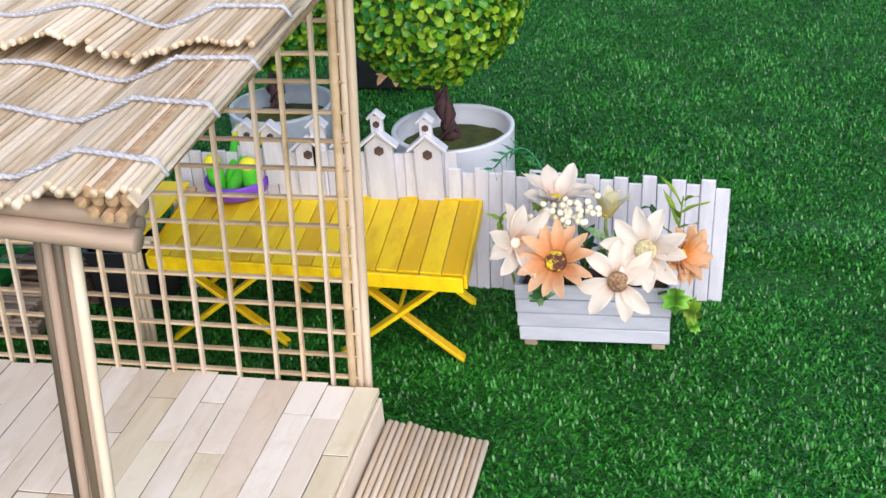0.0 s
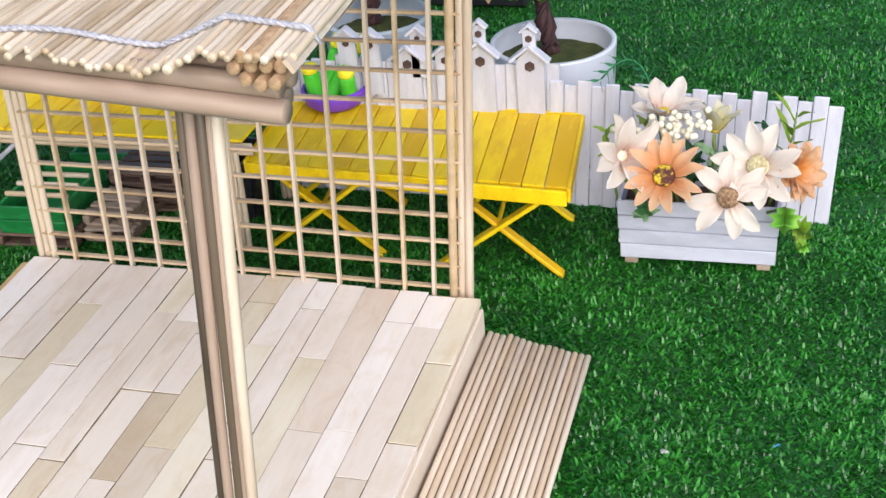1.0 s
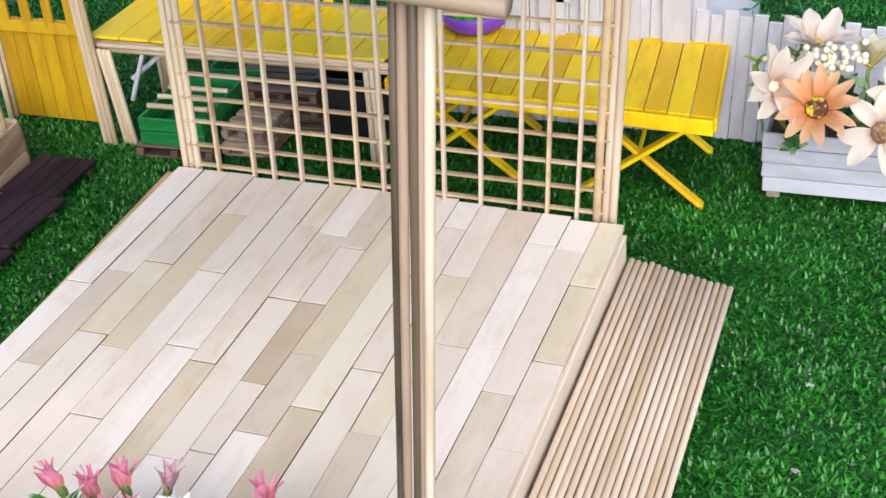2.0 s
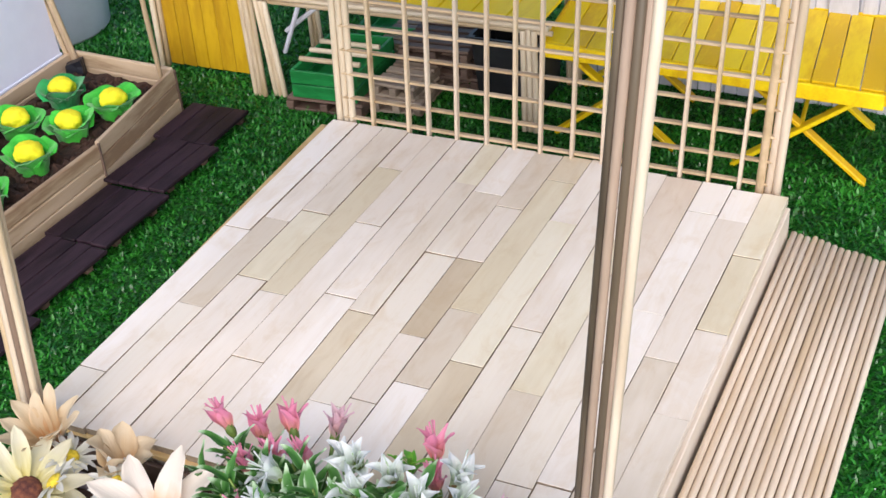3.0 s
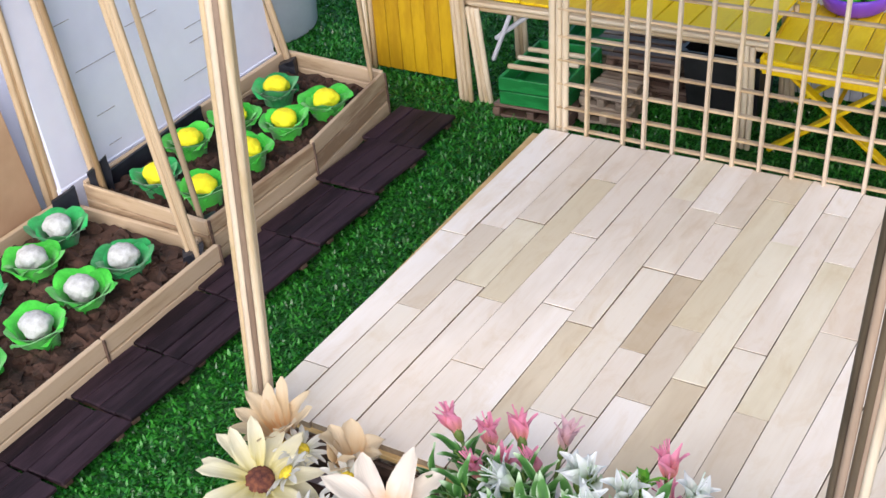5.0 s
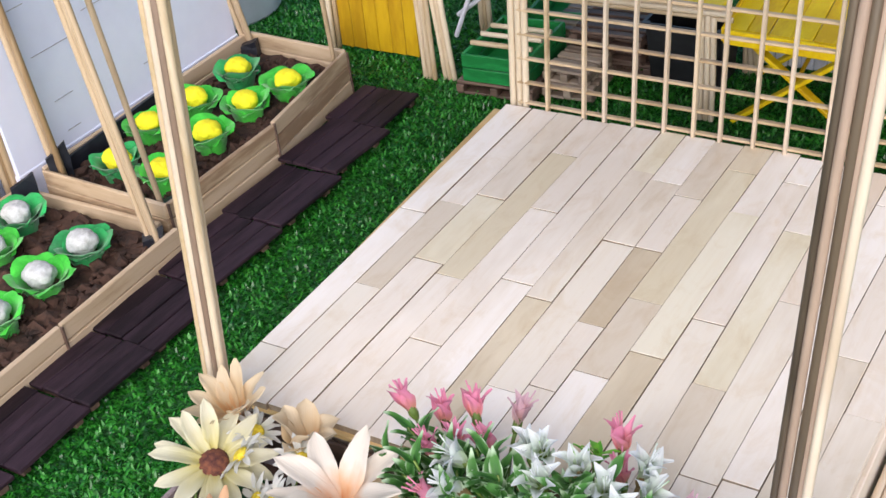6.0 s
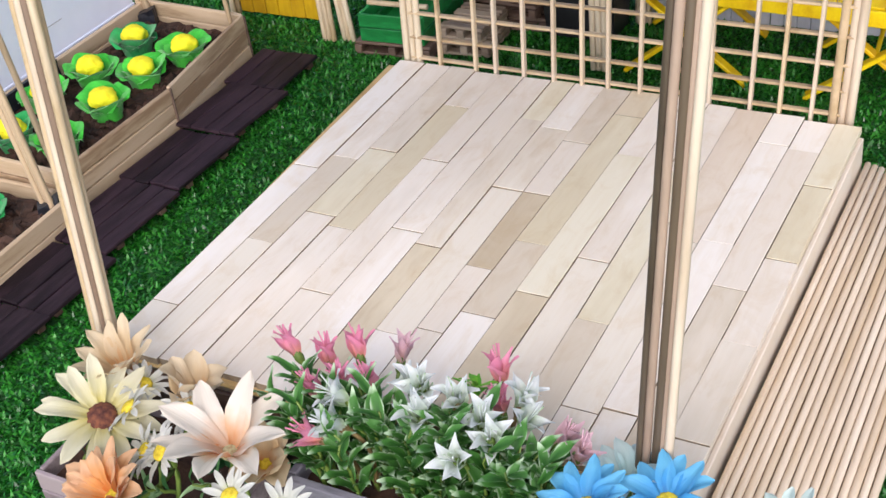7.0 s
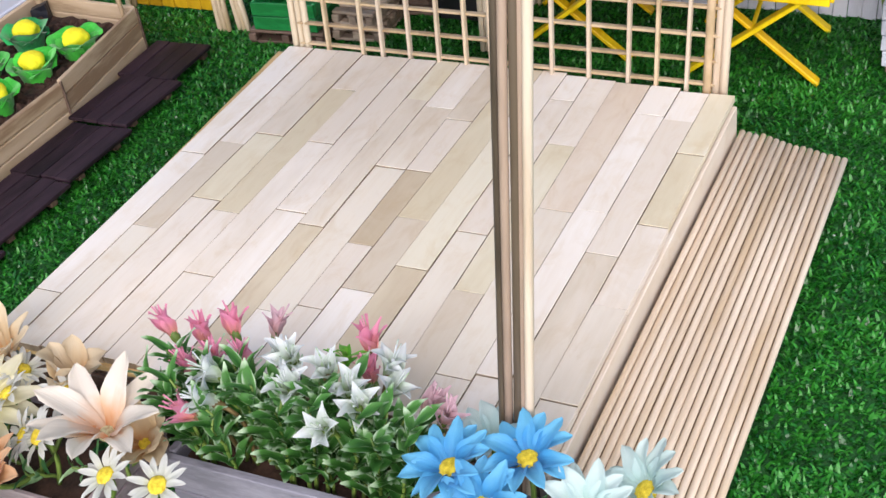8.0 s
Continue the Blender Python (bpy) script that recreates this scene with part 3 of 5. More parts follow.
        for i in range(4):
            bm.faces.new((ends[0][i], ends[0][(i + 1) % 4], ends[1][(i + 1) % 4], ends[1][i]))
        bm.faces.new(ends[0][::-1]), bm.faces.new(ends[1])
        bmesh.ops.recalc_face_normals(bm, faces=bm.faces)
        part("fascia", bm, "stick_pink", pg, "pale split bamboo fascia sloping off the roof edge")
    # reed mats: a front one and a rear one lying over it
    def mat_z(x, y, over):
        wave = 0.0019 * math.sin(x * 52 + 0.6) + 0.0009 * math.sin(x * 120)
        edge = 0.0085 * min(1.0, max(0.0, (x - 0.306) / 0.022)) ** 1.2
        bulge = 0.0055 * math.exp(-((x - 0.285) / 0.024) ** 2) if over else 0.0
        return 0.3283 + 0.05 * (0.335 - x) - 0.025 * y + edge + wave * (1.2 if over else 0.8) * (1 - edge / 0.0105) + over + bulge

    for y0, y1, over, seed in ((-0.0215, 0.140, 0.0, 11), (0.090, 0.345, 0.0050, 12)):
        mt = hang(new("reed_mat"), pg, Matrix.Translation((0.16, (y0 + y1) / 2, 0.325)))
        rn = random.Random(seed)
        x, k = -0.02, 0
        while x < 0.3525:
            rr = rn.uniform(0.0010, 0.0015)
            x += rr
            bm = bmesh.new()
            ya, yb = y0 + rn.uniform(-0.004, 0.004) + (0.0055 if x < 0.318 and not over else 0), y1 + rn.uniform(-0.003, 0.006)
            lift = rn.uniform(0, 0.0007)
            rod(bm, (0, 0, 0), (0, 0, yb - ya), rr, 8, bend=0.0005, rn=rn, cut=0.97)
            part("reed", bm, "reed", mt, smooth=True, m=along((x - 0.050 * ya, ya, mat_z(x, ya, over) + lift), (x - 0.050 * yb + rn.uniform(-0.001, 0.001), yb, mat_z(x, yb, over) + lift)))
            x += rr * 0.96
        for yr in ((-0.004, 0.040, 0.083) if not over else (0.126, 0.180, 0.25)):
            bm = bmesh.new()
            for s in (0, 1):
                pts = []
                for i in range(260):
                    xx = -0.02 + 0.3725 * i / 259
                    ph = xx * 1250 + s * math.pi
                    yy = yr + 0.005 * math.sin(xx * 24 + yr * 30) * min(1.0, (0.3525 - xx) / 0.03) + 0.0005 * math.cos(ph)
                    zz = mat_z(xx, yy, over) + 0.0027 + 0.0005 * math.sin(ph)
                    pts.append((xx - 0.050 * yy, yy, zz))
                pts.append((0.3555 - 0.050 * yr, yr, mat_z(0.350, yr, over) - 0.002))
                tube(bm, pts, 0.00062, 5)
            part("twine", bm, "twine", mt, "grey twisted twine binding", smooth=True)
    return pg


build_pergola()


# ---- yellow folding table ----
def build_table():
    t = thing("folding_table", "yellow painted slatted table on crossed folding legs", "table", (0.222, 0.46, 0), -3.0)
    skew = Matrix.Identity(4)
    skew[0][1] = -0.15
    base = pose(0.222, 0.46, 0, 0, 0, -3.5) @ skew
    hz, wx, dy = 0.0735, 0.226, 0.112
    n = 15
    w = wx / n
    rn = random.Random(4)

    def piece(name, bm, m=None):
        """One slat or rail of the slightly skewed frame, its origin at its middle."""
        me = bm if isinstance(bm, bpy.types.Mesh) else mesh_of(bm, name)
        full = base @ (m if m is not None else Matrix())
        c = Vector((0, 0, 0))
        for v in me.vertices:
            c += full @ v.co
        c /= len(me.vertices)
        me.transform(Matrix.Translation(-c) @ full)
        part(name, me, "yellow", t, m=Matrix.Translation(c))

    for k in range(n):
        me = box_mesh("slat", (w - 0.0007, dy - 0.006, 0.0024), 0.0004, 0.0001, k)
        piece("slat", me, pose(-wx / 2 + w * (k + 0.5), 0.001, hz - 0.0012 + rn.uniform(-0.0003, 0.0003), 0, rn.uniform(-0.5, 0.5), 0))
    for x0, x1, y, dz in ((-wx / 2, 0.045, -dy / 2, 0.0), (0.046, wx / 2, -dy / 2 - 0.001, -0.0005), (-wx / 2, wx / 2, dy / 2, 0)):
        bm = bmesh.new()
        box(bm, ((x0 + x1) / 2, y, hz - 0.0045 + dz), (x1 - x0, 0.0026, 0.0105), bevel=0.0005)
        piece("apron", bm)
    for x in (-wx / 2 - 0.001, wx / 2 + 0.001):
        bm = bmesh.new()
        box(bm, (x, 0, hz - 0.0042), (0.0026, dy - 0.003, 0.010), bevel=0.0005)
        piece("apron", bm)
    for cx in (-0.066, 0.063):
        for y in (-0.040, 0.034):
            for s in (-1, 1):
                bm = bmesh.new()
                a, b = Vector((cx - s * 0.044, y + s * 0.0022, 0.068)), Vector((cx + s * 0.044, y + s * 0.0022, -0.001))
                ln = (b - a).length
                box(bm, (0, 0, ln / 2), (0.0030, 0.0085, ln), bevel=0.0006)
                piece("leg", bm, along(a, b) @ pose(0, 0, 0, 0, 0, 90))
        bm = bmesh.new()
        rod(bm, (cx, -0.041, 0.034), (cx, 0.036, 0.034), 0.0016, 8)
        piece("cross_bar", bm)


build_table()


# ---- bench of bamboo with a yellow top ----
def build_bench():
    b = thing("bench", "bamboo framed potting bench with yellow slatted top", "bench", (0.0, 0.45, 0), 0)
    h, x0, x1, y0, y1 = 0.087, -0.128, 0.112, 0.416, 0.500
    n = 9
    w = (x1 - x0) / n
    rn = random.Random(6)
    for k in range(n):
        me = box_mesh("slat", (w - 0.0008, y1 - y0, 0.0024), 0.0004, 0.0001, 50 + k)
        part("slat", me, "yellow", b, m=pose(x0 + w * (k + 0.5), (y0 + y1) / 2, h + rn.uniform(-0.0003, 0.0003)))
    sm = stick_mesh("rail", x1 - x0 + 0.012, 0.0021, 8, 0.0005, 3)
    for y in (y0, y0 + 0.0045, y1):
        part("rail", sm, "stick", b, m=along((x0 - 0.008, y, h - 0.0055), (x1 + 0.004, y, h - 0.0055)))
    part("rail", sm, "slat", b, m=along((x0 - 0.006, y0 + 0.002, h - 0.010), (x1 + 0.004, y0 + 0.002, h - 0.0095)))
    three = [(-0.0042, 0), (0, 0.0005), (0.0042, 0)]
    bundle(b, "leg", (x0 + 0.002, y0 - 0.006, 0), (x0 + 0.002, y0 - 0.006, h + 0.085), 0.0022, three, "stick", "", 21)
    bundle(b, "leg", (x0 + 0.018, y0 - 0.002, 0), (x0 + 0.012, y0 - 0.002, h - 0.008), 0.0022, three, "stick", "", 22)
    bundle(b, "leg", (x1 - 0.013, y0 + 0.0, 0), (x1 - 0.011, y0 + 0.0, h - 0.008), 0.0022, three, "stick", "", 23)
    for x in (x0 + 0.006, x1 - 0.008):
        bundle(b, "leg", (x, y1 - 0.006, 0), (x, y1 - 0.006, h - 0.008), 0.0022, three, "stick", "", 24)
    for p0, p1 in (((x0 + 0.024, y0 + 0.004, 0.035), (x0 + 0.044, y0 + 0.004, h - 0.008)), ((x0 + 0.024, y0 + 0.010, 0.050), (x0 + 0.062, y0 + 0.016, h - 0.008))):
        bm = bmesh.new()
        rod(bm, p0, p1, 0.0019, 8)
        part("brace", bm, "white", b, smooth=True)
    for k in range(5):
        me = box_mesh("back_slat", (0.0085, 0.0024, 0.066), 0.0006, 0.0002, 80 + k)
        part("back_slat", me, "slat", b, m=pose(x0 + 0.006 + 0.0125 * k, y1 - 0.004 - 0.0005 * k, h + 0.033, 0, 2, 0))
    for k in range(8):
        me = box_mesh("back_slat", (0.0085, 0.0024, 0.066), 0.0006, 0.0002, 90 + k)
        part("back_slat", me, "yellow", b, m=pose(x0 + 0.075 + 0.0125 * k, y1 - 0.003, h + 0.033, 0, 1, 0))


build_bench()


def build_gate():
    g = thing("gate", "ochre yellow plank gate with castellated top between bamboo posts", "gate", (-0.187, 0.437, 0))
    x0, x1, y = -0.228, -0.150, 0.437
    n = 6
    w = (x1 - x0) / n
    for k in range(n):
        me = box_mesh("plank", (w - 0.0006, 0.0030, 0.086), 0.0005, 0.0002, 120 + k)
        part("plank", me, "ochre", g, m=pose(x0 + w * (k + 0.5), y, 0.0455, 0, 2.5, 0))
    for k in range(4):
        me = box_mesh("picket", (0.0085, 0.0026, 0.030), 0.0005, 0.0002, 130 + k)
        part("picket", me, "ochre", g, m=pose(x0 + 0.013 + 0.0205 * k, y - 0.0032, 0.098, 0, 2.5, 0))
    bm = bmesh.new()
    box(bm, ((x0 + x1) / 2 + 0.003, y - 0.0032, 0.083), (x1 - x0 + 0.002, 0.0026, 0.0095), bevel=0.0005)
    part("rail", bm, "ochre", g)
    two = [(-0.0024, 0), (0.0024, 0.0005), (0, -0.004)]
    bundle(g, "post", (x0 - 0.007, y - 0.002, 0), (x0 - 0.001, y - 0.002, 0.135), 0.0023, two, "stick", "", 31)
    return g


build_gate()


# ---- white fences ----
def build_birdhouse_fence():
    f = thing("birdhouse_fence", "white painted picket fence with small birdhouse tops", "fence", (0.20, 0.512, 0))
    y = 0.513
    rn = random.Random(9)
    x = 0.098
    k = 0
    while x < 0.305:
        w = 0.0098
        h = 0.108 if k in (3, 8, 13, 17) else 0.112 + rn.uniform(-0.006, 0.004)
        me = box_mesh("picket", (w - 0.0006, 0.0024, h), 0.0005, 0.0002, 200 + k)
        part("picket", me, "white", f, m=pose(x + w / 2, y + rn.uniform(-0.0004, 0.0004), h / 2, 0, 1.5, 0))
        x += w
        k += 1
    for z in (0.03, 0.085):
        bm = bmesh.new()
        box(bm, (0.202, y + 0.0026, z), (0.210, 0.0022, 0.008), bevel=0.0004)
        part("rail", bm, "white", f)
    spots = ((0.2945, 0.1105, 1.0), (0.2590, 0.1130, 1.0), (0.2050, 0.1090, 0.95), (0.1600, 0.1240, 0.7), (0.2330, 0.1130, 0.7), (0.1780, 0.1230, 0.7), (0.2140, 0.1290, 0.55))
    for hx, hz, s in spots:
        e = hang(new("birdhouse"), f, Matrix.Translation((hx, y - 0.004, hz)))
        bm = bmesh.new()
        w, h = 0.0195 * s, 0.056 * s
        prof = [(-w / 2, -h), (w / 2, -h), (w / 2, 0.003 * s), (0, 0.0125 * s), (-w / 2, 0.003 * s)]
        fr = [bm.verts.new((hx + px, y - 0.0052, hz + pz)) for px, pz in prof]
        bk = [bm.verts.new((hx + px, y - 0.0016, hz + pz)) for px, pz in prof]
        bm.faces.new(fr), bm.faces.new(bk[::-1])
        for i in range(5):
            bm.faces.new((fr[i], bk[i], bk[(i + 1) % 5], fr[(i + 1) % 5]))
        bmesh.ops.recalc_face_normals(bm, faces=bm.faces)
        part("front", bm, "white", e)
        for s2 in (-1, 1):
            bm = bmesh.new()
            box(bm, (0, 0, 0), (0.0190 * s, 0.0085, 0.0022), bevel=0.0004)
            part("roof", bm, "white", e, m=Matrix.Translation((hx + s2 * 0.0068 * s, y - 0.0045, hz + 0.0088 * s)) @ pose(0, 0, 0, 0, s2 * 40, 0))
        bm = bmesh.new()
        bmesh.ops.create_cone(bm, cap_ends=True, segments=6, radius1=0.0038 * s, radius2=0.0038 * s, depth=0.0012)
        part("hole", bm, "hole", e, "dark hexagonal hole", m=pose(hx, y - 0.0056, hz - 0.001, 90, 0, 0))
        if s > 0.96:
            bm = bmesh.new()
            box(bm, (hx, y - 0.0034, hz + 0.0185), (0.0090, 0.0036, 0.0150), bevel=0.0004)
            part("turret", bm, "white", e)
            for s2 in (-1, 1):
                bm = bmesh.new()
                box(bm, (0, 0, 0), (0.0085, 0.0066, 0.0018), bevel=0.0003)
                part("roof", bm, "white", e, m=Matrix.Translation((hx + s2 * 0.0030, y - 0.0045, hz + 0.0268)) @ pose(0, 0, 0, 0, s2 * 42, 0))
            bm = bmesh.new()
            bmesh.ops.create_cone(bm, cap_ends=True, segments=6, radius1=0.0026, radius2=0.0026, depth=0.0010)
            part("hole", bm, "hole", e, m=pose(hx, y - 0.0058, hz + 0.0195, 90, 0, 0))


build_birdhouse_fence()


def build_picket_fence():
    f = thing("picket_fence", "low white painted fence of uneven flat pickets", "fence", (0.405, 0.509, 0))
    rn = random.Random(14)
    x, k = 0.3055, 0
    while x < 0.5000:
        w = 0.00992
        tall = k % 2 == 0
        h = (0.0992 if tall else 0.0940) - 0.004 * (x - 0.3055) / 0.2 + rn.uniform(-0.0015, 0.0015)
        me = box_mesh("picket", (w - 0.0003, 0.0022, h), 0.0005, 0.0002, 300 + k)
        part("picket", me, "white", f, m=pose(x + w / 2, 0.5125 - 0.008 * (x - 0.3055) / 0.2 - (0.0014 if tall else 0), h / 2, 0, 2.5, 0))
        x += w
        k += 1
    for z in (0.024, 0.070):
        bm = bmesh.new()
        box(bm, (0, 0, 0), (0.196, 0.0022, 0.008), bevel=0.0004)
        part("rail", bm, "white", f, m=pose(0.402, 0.5115, z, 0, 0, -2.3))


build_picket_fence()


# ---- pots and trees ----
def build_pot(name, label, at, r, h, material, thick=0.0035, taper=0.9):
    p = thing(name, label, "pot", at)
    bm = bmesh.new()
    lathe(bm, [(0.001, 0.0), (r * taper, 0.0), (r * taper + 0.001, 0.002), (r, h - 0.002), (r, h), (r - thick, h), (r - thick, h - 0.002), (r - thick - 0.001, h - 0.019), (0.001, h - 0.019)], 56)
    part("shell", bm, material, p, m=Matrix.Translation(at), smooth=False)
    for f in p.children[0].data.polygons:
        f.use_smooth = True
    bm = bmesh.new()
    lathe(bm, [(r - thick - 0.0006, h - 0.0165), (r * 0.6, h - 0.014), (r * 0.2, h - 0.0125), (0.0005, h - 0.012)], 40)
    for v in bm.verts:
        v.co.z += 0.0012 * noise.noise(v.co * 160)
    part("moss", bm, "moss", p, "olive green moss filling", m=Matrix.Translation(at), smooth=True)
    return p


POT_A, POT_B = (0.2915, 0.605, 0.0), (0.134, 0.652, 0.0)
build_pot("flower_pot", "round white pot filled with olive moss", POT_A, 0.0485, 0.090, "pot")
build_pot("flower_pot", "round pale blue-grey pot behind the fence", POT_B, 0.0450, 0.090, "potblue")


def build_topiary(at, trunk_h, ball_r, centre, label, seed, count, size=0.0045):
    t = thing("topiary", label, "tree", at)
    bm = bmesh.new()
    pts, rs = [], []
    for i in range(14):
        f = i / 13
        pts.append((at[0] + (centre[0] - at[0]) * f + 0.0016 * math.sin(f * 9), at[1] + (centre[1] - at[1]) * f + 0.0012 * math.cos(f * 8), at[2] + trunk_h * f))
        rs.append(0.0062 - 0.0016 * f + 0.0010 * math.sin(f * 22))
    tube(bm, pts, rs, 10)
    part("trunk", bm, "trunk", t, smooth=True)
    bm = bmesh.new()
    for s in (0, 1.6, 3.2):
        tube(bm, [(p[0] + (r + 0.0006) * math.cos(i * 0.75 + s), p[1] + (r + 0.0006) * math.sin(i * 0.75 + s), p[2]) for i, (p, r) in enumerate(zip(pts, rs))], 0.0016, 6)
    part("bark_strip", bm, "trunk", t, smooth=True)
    # added inner ball, coloured dark to give the shade between the leaves
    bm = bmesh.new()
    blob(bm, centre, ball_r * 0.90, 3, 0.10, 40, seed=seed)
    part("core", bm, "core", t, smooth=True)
    rn = random.Random(seed)
    vs, fs = [], []
    for k in range(count):
        z = 1 - 2 * (k + 0.5) / count
        a = k * 2.399963 + rn.uniform(-0.2, 0.2)
        q = math.sqrt(1 - z * z)
        d = Vector((q * math.cos(a), q * math.sin(a), z))
        rr = ball_r * (1 + 0.07 * noise.noise(d * 3.1) + rn.uniform(-0.17, 0.05))
        c = Vector(centre) + d * rr
        s = rn.uniform(0.75, 1.2) * size
        nrm = (d + Vector((rn.uniform(-1, 1), rn.uniform(-1, 1), rn.uniform(-0.6, 1))) * 0.75).normalized()
        u = nrm.orthogonal().normalized()
        u = Matrix.Rotation(rn.uniform(0, 6.28), 3, nrm) @ u
        v = nrm.cross(u)
        i0 = len(vs)
        cup = rn.uniform(0.5, 1.1)
        shape = [(-0.15, 0, 0.0), (0.25, 0.62, cup), (0.85, 0.66, cup * 0.9), (1.25, 0.22, cup * 0.5), (1.25, -0.22, cup * 0.5), (0.85, -0.66, cup * 0.9), (0.25, -0.62, cup), (0.7, 0, 0)]
        for px, py, pz in shape:
            vs.append(c + (u * px + v * py + nrm * pz * 0.6) * s)
        fs += [(i0, i0 + 1, i0 + 7), (i0 + 1, i0 + 2, i0 + 7), (i0 + 2, i0 + 3, i0 + 7), (i0 + 3, i0 + 4, i0 + 7), (i0 + 4, i0 + 5, i0 + 7), (i0 + 5, i0 + 6, i0 + 7), (i0 + 6, i0, i0 + 7)]
    me = bpy.data.meshes.new("crown")
    me.from_pydata(vs, [], fs)
    ob = part("crown", me, "box_leaf", t, "dense crown of small cupped lime leaves")
    ob["kind"] = "stuff"
    me.polygons.foreach_set("use_smooth", [True] * len(me.polygons))


build_topiary((0.2880, 0.6080, 0.0765), 0.074, 0.0695, (0.2800, 0.612, 0.2005), "ball topiary tree of lime green plastic leaves in a pot", 5, 5600, 0.0044)
build_topiary((0.124, 0.662, 0.0765), 0.060, 0.0600, (0.128, 0.672, 0.178), "second ball topiary tree behind the lattice", 6, 3400, 0.0044)


def build_trough():
    t = thing("trough", "black plastic planting trough on the turf", "planter", (0.16, 0.93, 0))
    bm = bmesh.new()
    box(bm, (0.150, 0.935, 0.022), (0.105, 0.05, 0.044), bevel=0.003)
    part("shell", bm, "black", t)
    bm = bmesh.new()
    box(bm, (0.150, 0.935, 0.0465), (0.112, 0.056, 0.006), bevel=0.002)
    part("rim", bm, "black", t)


build_trough()


# ---- flowers and leaves ----
def petal_mesh(name, ln, w, a0, a1, cup=0.25, point=0.5, nu=7, nv=9, r0=0.0, twist=0.0, notch=0.0, flare=1.0):
    """A petal in the flower's frame: it leaves the axis (z) at a0 degrees and ends at a1, running out along y."""
    bm = bmesh.new()
    rows, y, z = [], r0, 0.0
    for j in range(nv):
        t = j / (nv - 1)
        a = radians(a0 + (a1 - a0) * t ** flare)
        if j:
            y += ln / (nv - 1) * math.sin(a)
            z += ln / (nv - 1) * math.cos(a)
        if t < 0.5:
            k = 0.30 + 0.70 * math.sin(t / 0.5 * math.pi / 2)
        else:
            q = (t - 0.5) / 0.5
            k = (1 - q ** 2) ** 0.5 * (1 - point) + (1 - q) * point
        k = max(k, 0.05)
        row = []
        for i in range(nu):
            u = 2 * i / (nu - 1) - 1
            x = u * w / 2 * k
            lift = cup * w * (abs(u) ** 1.7) * k * 0.6 + 0.055 * w * math.cos(u * 9.4) * k + 0.10 * w * abs(u) ** 2 * math.sin(t * 9 + u * 2.2 + ln * 4000)
            tip = -notch * ln * (1 - abs(u)) * (1 if j == nv - 1 else 0)
            row.append(bm.verts.new((x + twist * w * math.sin(t * 3) * 0.3, y - math.cos(a) * lift + tip, z + math.sin(a) * lift)))
        rows.append(row)
    for p, q in zip(rows, rows[1:]):
        for i in range(nu - 1):
            bm.faces.new((p[i], p[i + 1], q[i + 1], q[i]))
    return mesh_of(bm, name, True)


def facing(at, normal, spin=0.0):
    return Matrix.Translation(at) @ Vector(normal).to_track_quat("Z", "Y").to_matrix().to_4x4() @ pose(0, 0, 0, 0, 0, spin)


PETALS = {}


def flower(name, label, at, normal, ln, n, w, material, eye, eye_r, root, a0=55, a1=92, cup=0.25, point=0.5, layers=1, seed=0, eye_h=0.5, group="", stem_r=0.0012, stem_mat="stem", skip=(), flare=1.0, eye_up=0.15, throat=False):
    rn = random.Random(seed)
    f = thing(name, label, "flower", root, group=group)
    key = (round(ln, 4), n, w, material, a0, a1, layers)
    if key not in PETALS:
        PETALS[key] = [petal_mesh("petal", ln * (1 - 0.16 * (k // 2)) * s, w, a0 - 14 * (k // 2) + da, a1 - 22 * (k // 2) + da, cup, point, r0=eye_r * 0.55, twist=tw, flare=flare)
                       for k, (s, da, tw) in enumerate(((1.0, 0, 0.4), (0.93, 6, -0.5), (1.0, 0, -0.4), (0.95, 5, 0.5)))]
    base = facing(at, normal, rn.uniform(0, 360))
    for L in range(layers):
        for k in range(n):
            if k in skip:
                continue
            me = PETALS[key][L * 2 + (k % 2)]
            m = base @ pose(0, 0, 0.0006 * L, rn.uniform(-9, 9), rn.uniform(-6, 6), 360 / n * (k + 0.5 * L) + rn.uniform(-7, 7))
            part("petal", me, material, f, m=m)
    if eye:
        bm = bmesh.new()
        blob(bm, (0, 0, 0), eye_r, 3, 0.10, 900, eye_h, seed)
        part("eye", bm, eye, f, m=base @ Matrix.Translation((0, 0, eye_r * eye_up)), smooth=True)
    if throat:
        bm = bmesh.new()
        tube(bm, [(0, 0, z) for z in (-0.0034, -0.0022, 0.0, 0.0030, 0.0052)], [0.0008, 0.0017, 0.0023, 0.0021, 0.0013], 8)
        part("calyx", bm, stem_mat, f, m=base, smooth=True)
        for k in range(4):
            bm = bmesh.new()
            tip = (rn.uniform(-0.0034, 0.0034), rn.uniform(-0.0034, 0.0034), ln * rn.uniform(0.95, 1.12))
            tube(bm, [(0, 0, ln * 0.3), (tip[0] * 0.4, tip[1] * 0.4, ln * 0.7), tip], [0.0003, 0.00028, 0.0004], 5)
            part("stamen", bm, material, f, m=base, smooth=True)
    bm = bmesh.new()
    a, b = Vector(root), Vector(at) - Vector(normal).normalized() * 0.001
    c = b - Vector(normal).normalized() * (b - a).length * 0.35
    tube(bm, [a.lerp(c, t) * (1 - t) + c.lerp(b, t) * t for t in [i / 7 for i in range(8)]], stem_r, 6)
    part("stem", bm, stem_mat, f, smooth=True)
    return f


def leaf_mesh(name, ln, w, bend=35, fold=0.35):
    return petal_mesh(name, ln, w, 35, 35 + bend, fold, 0.85, 5, 8)


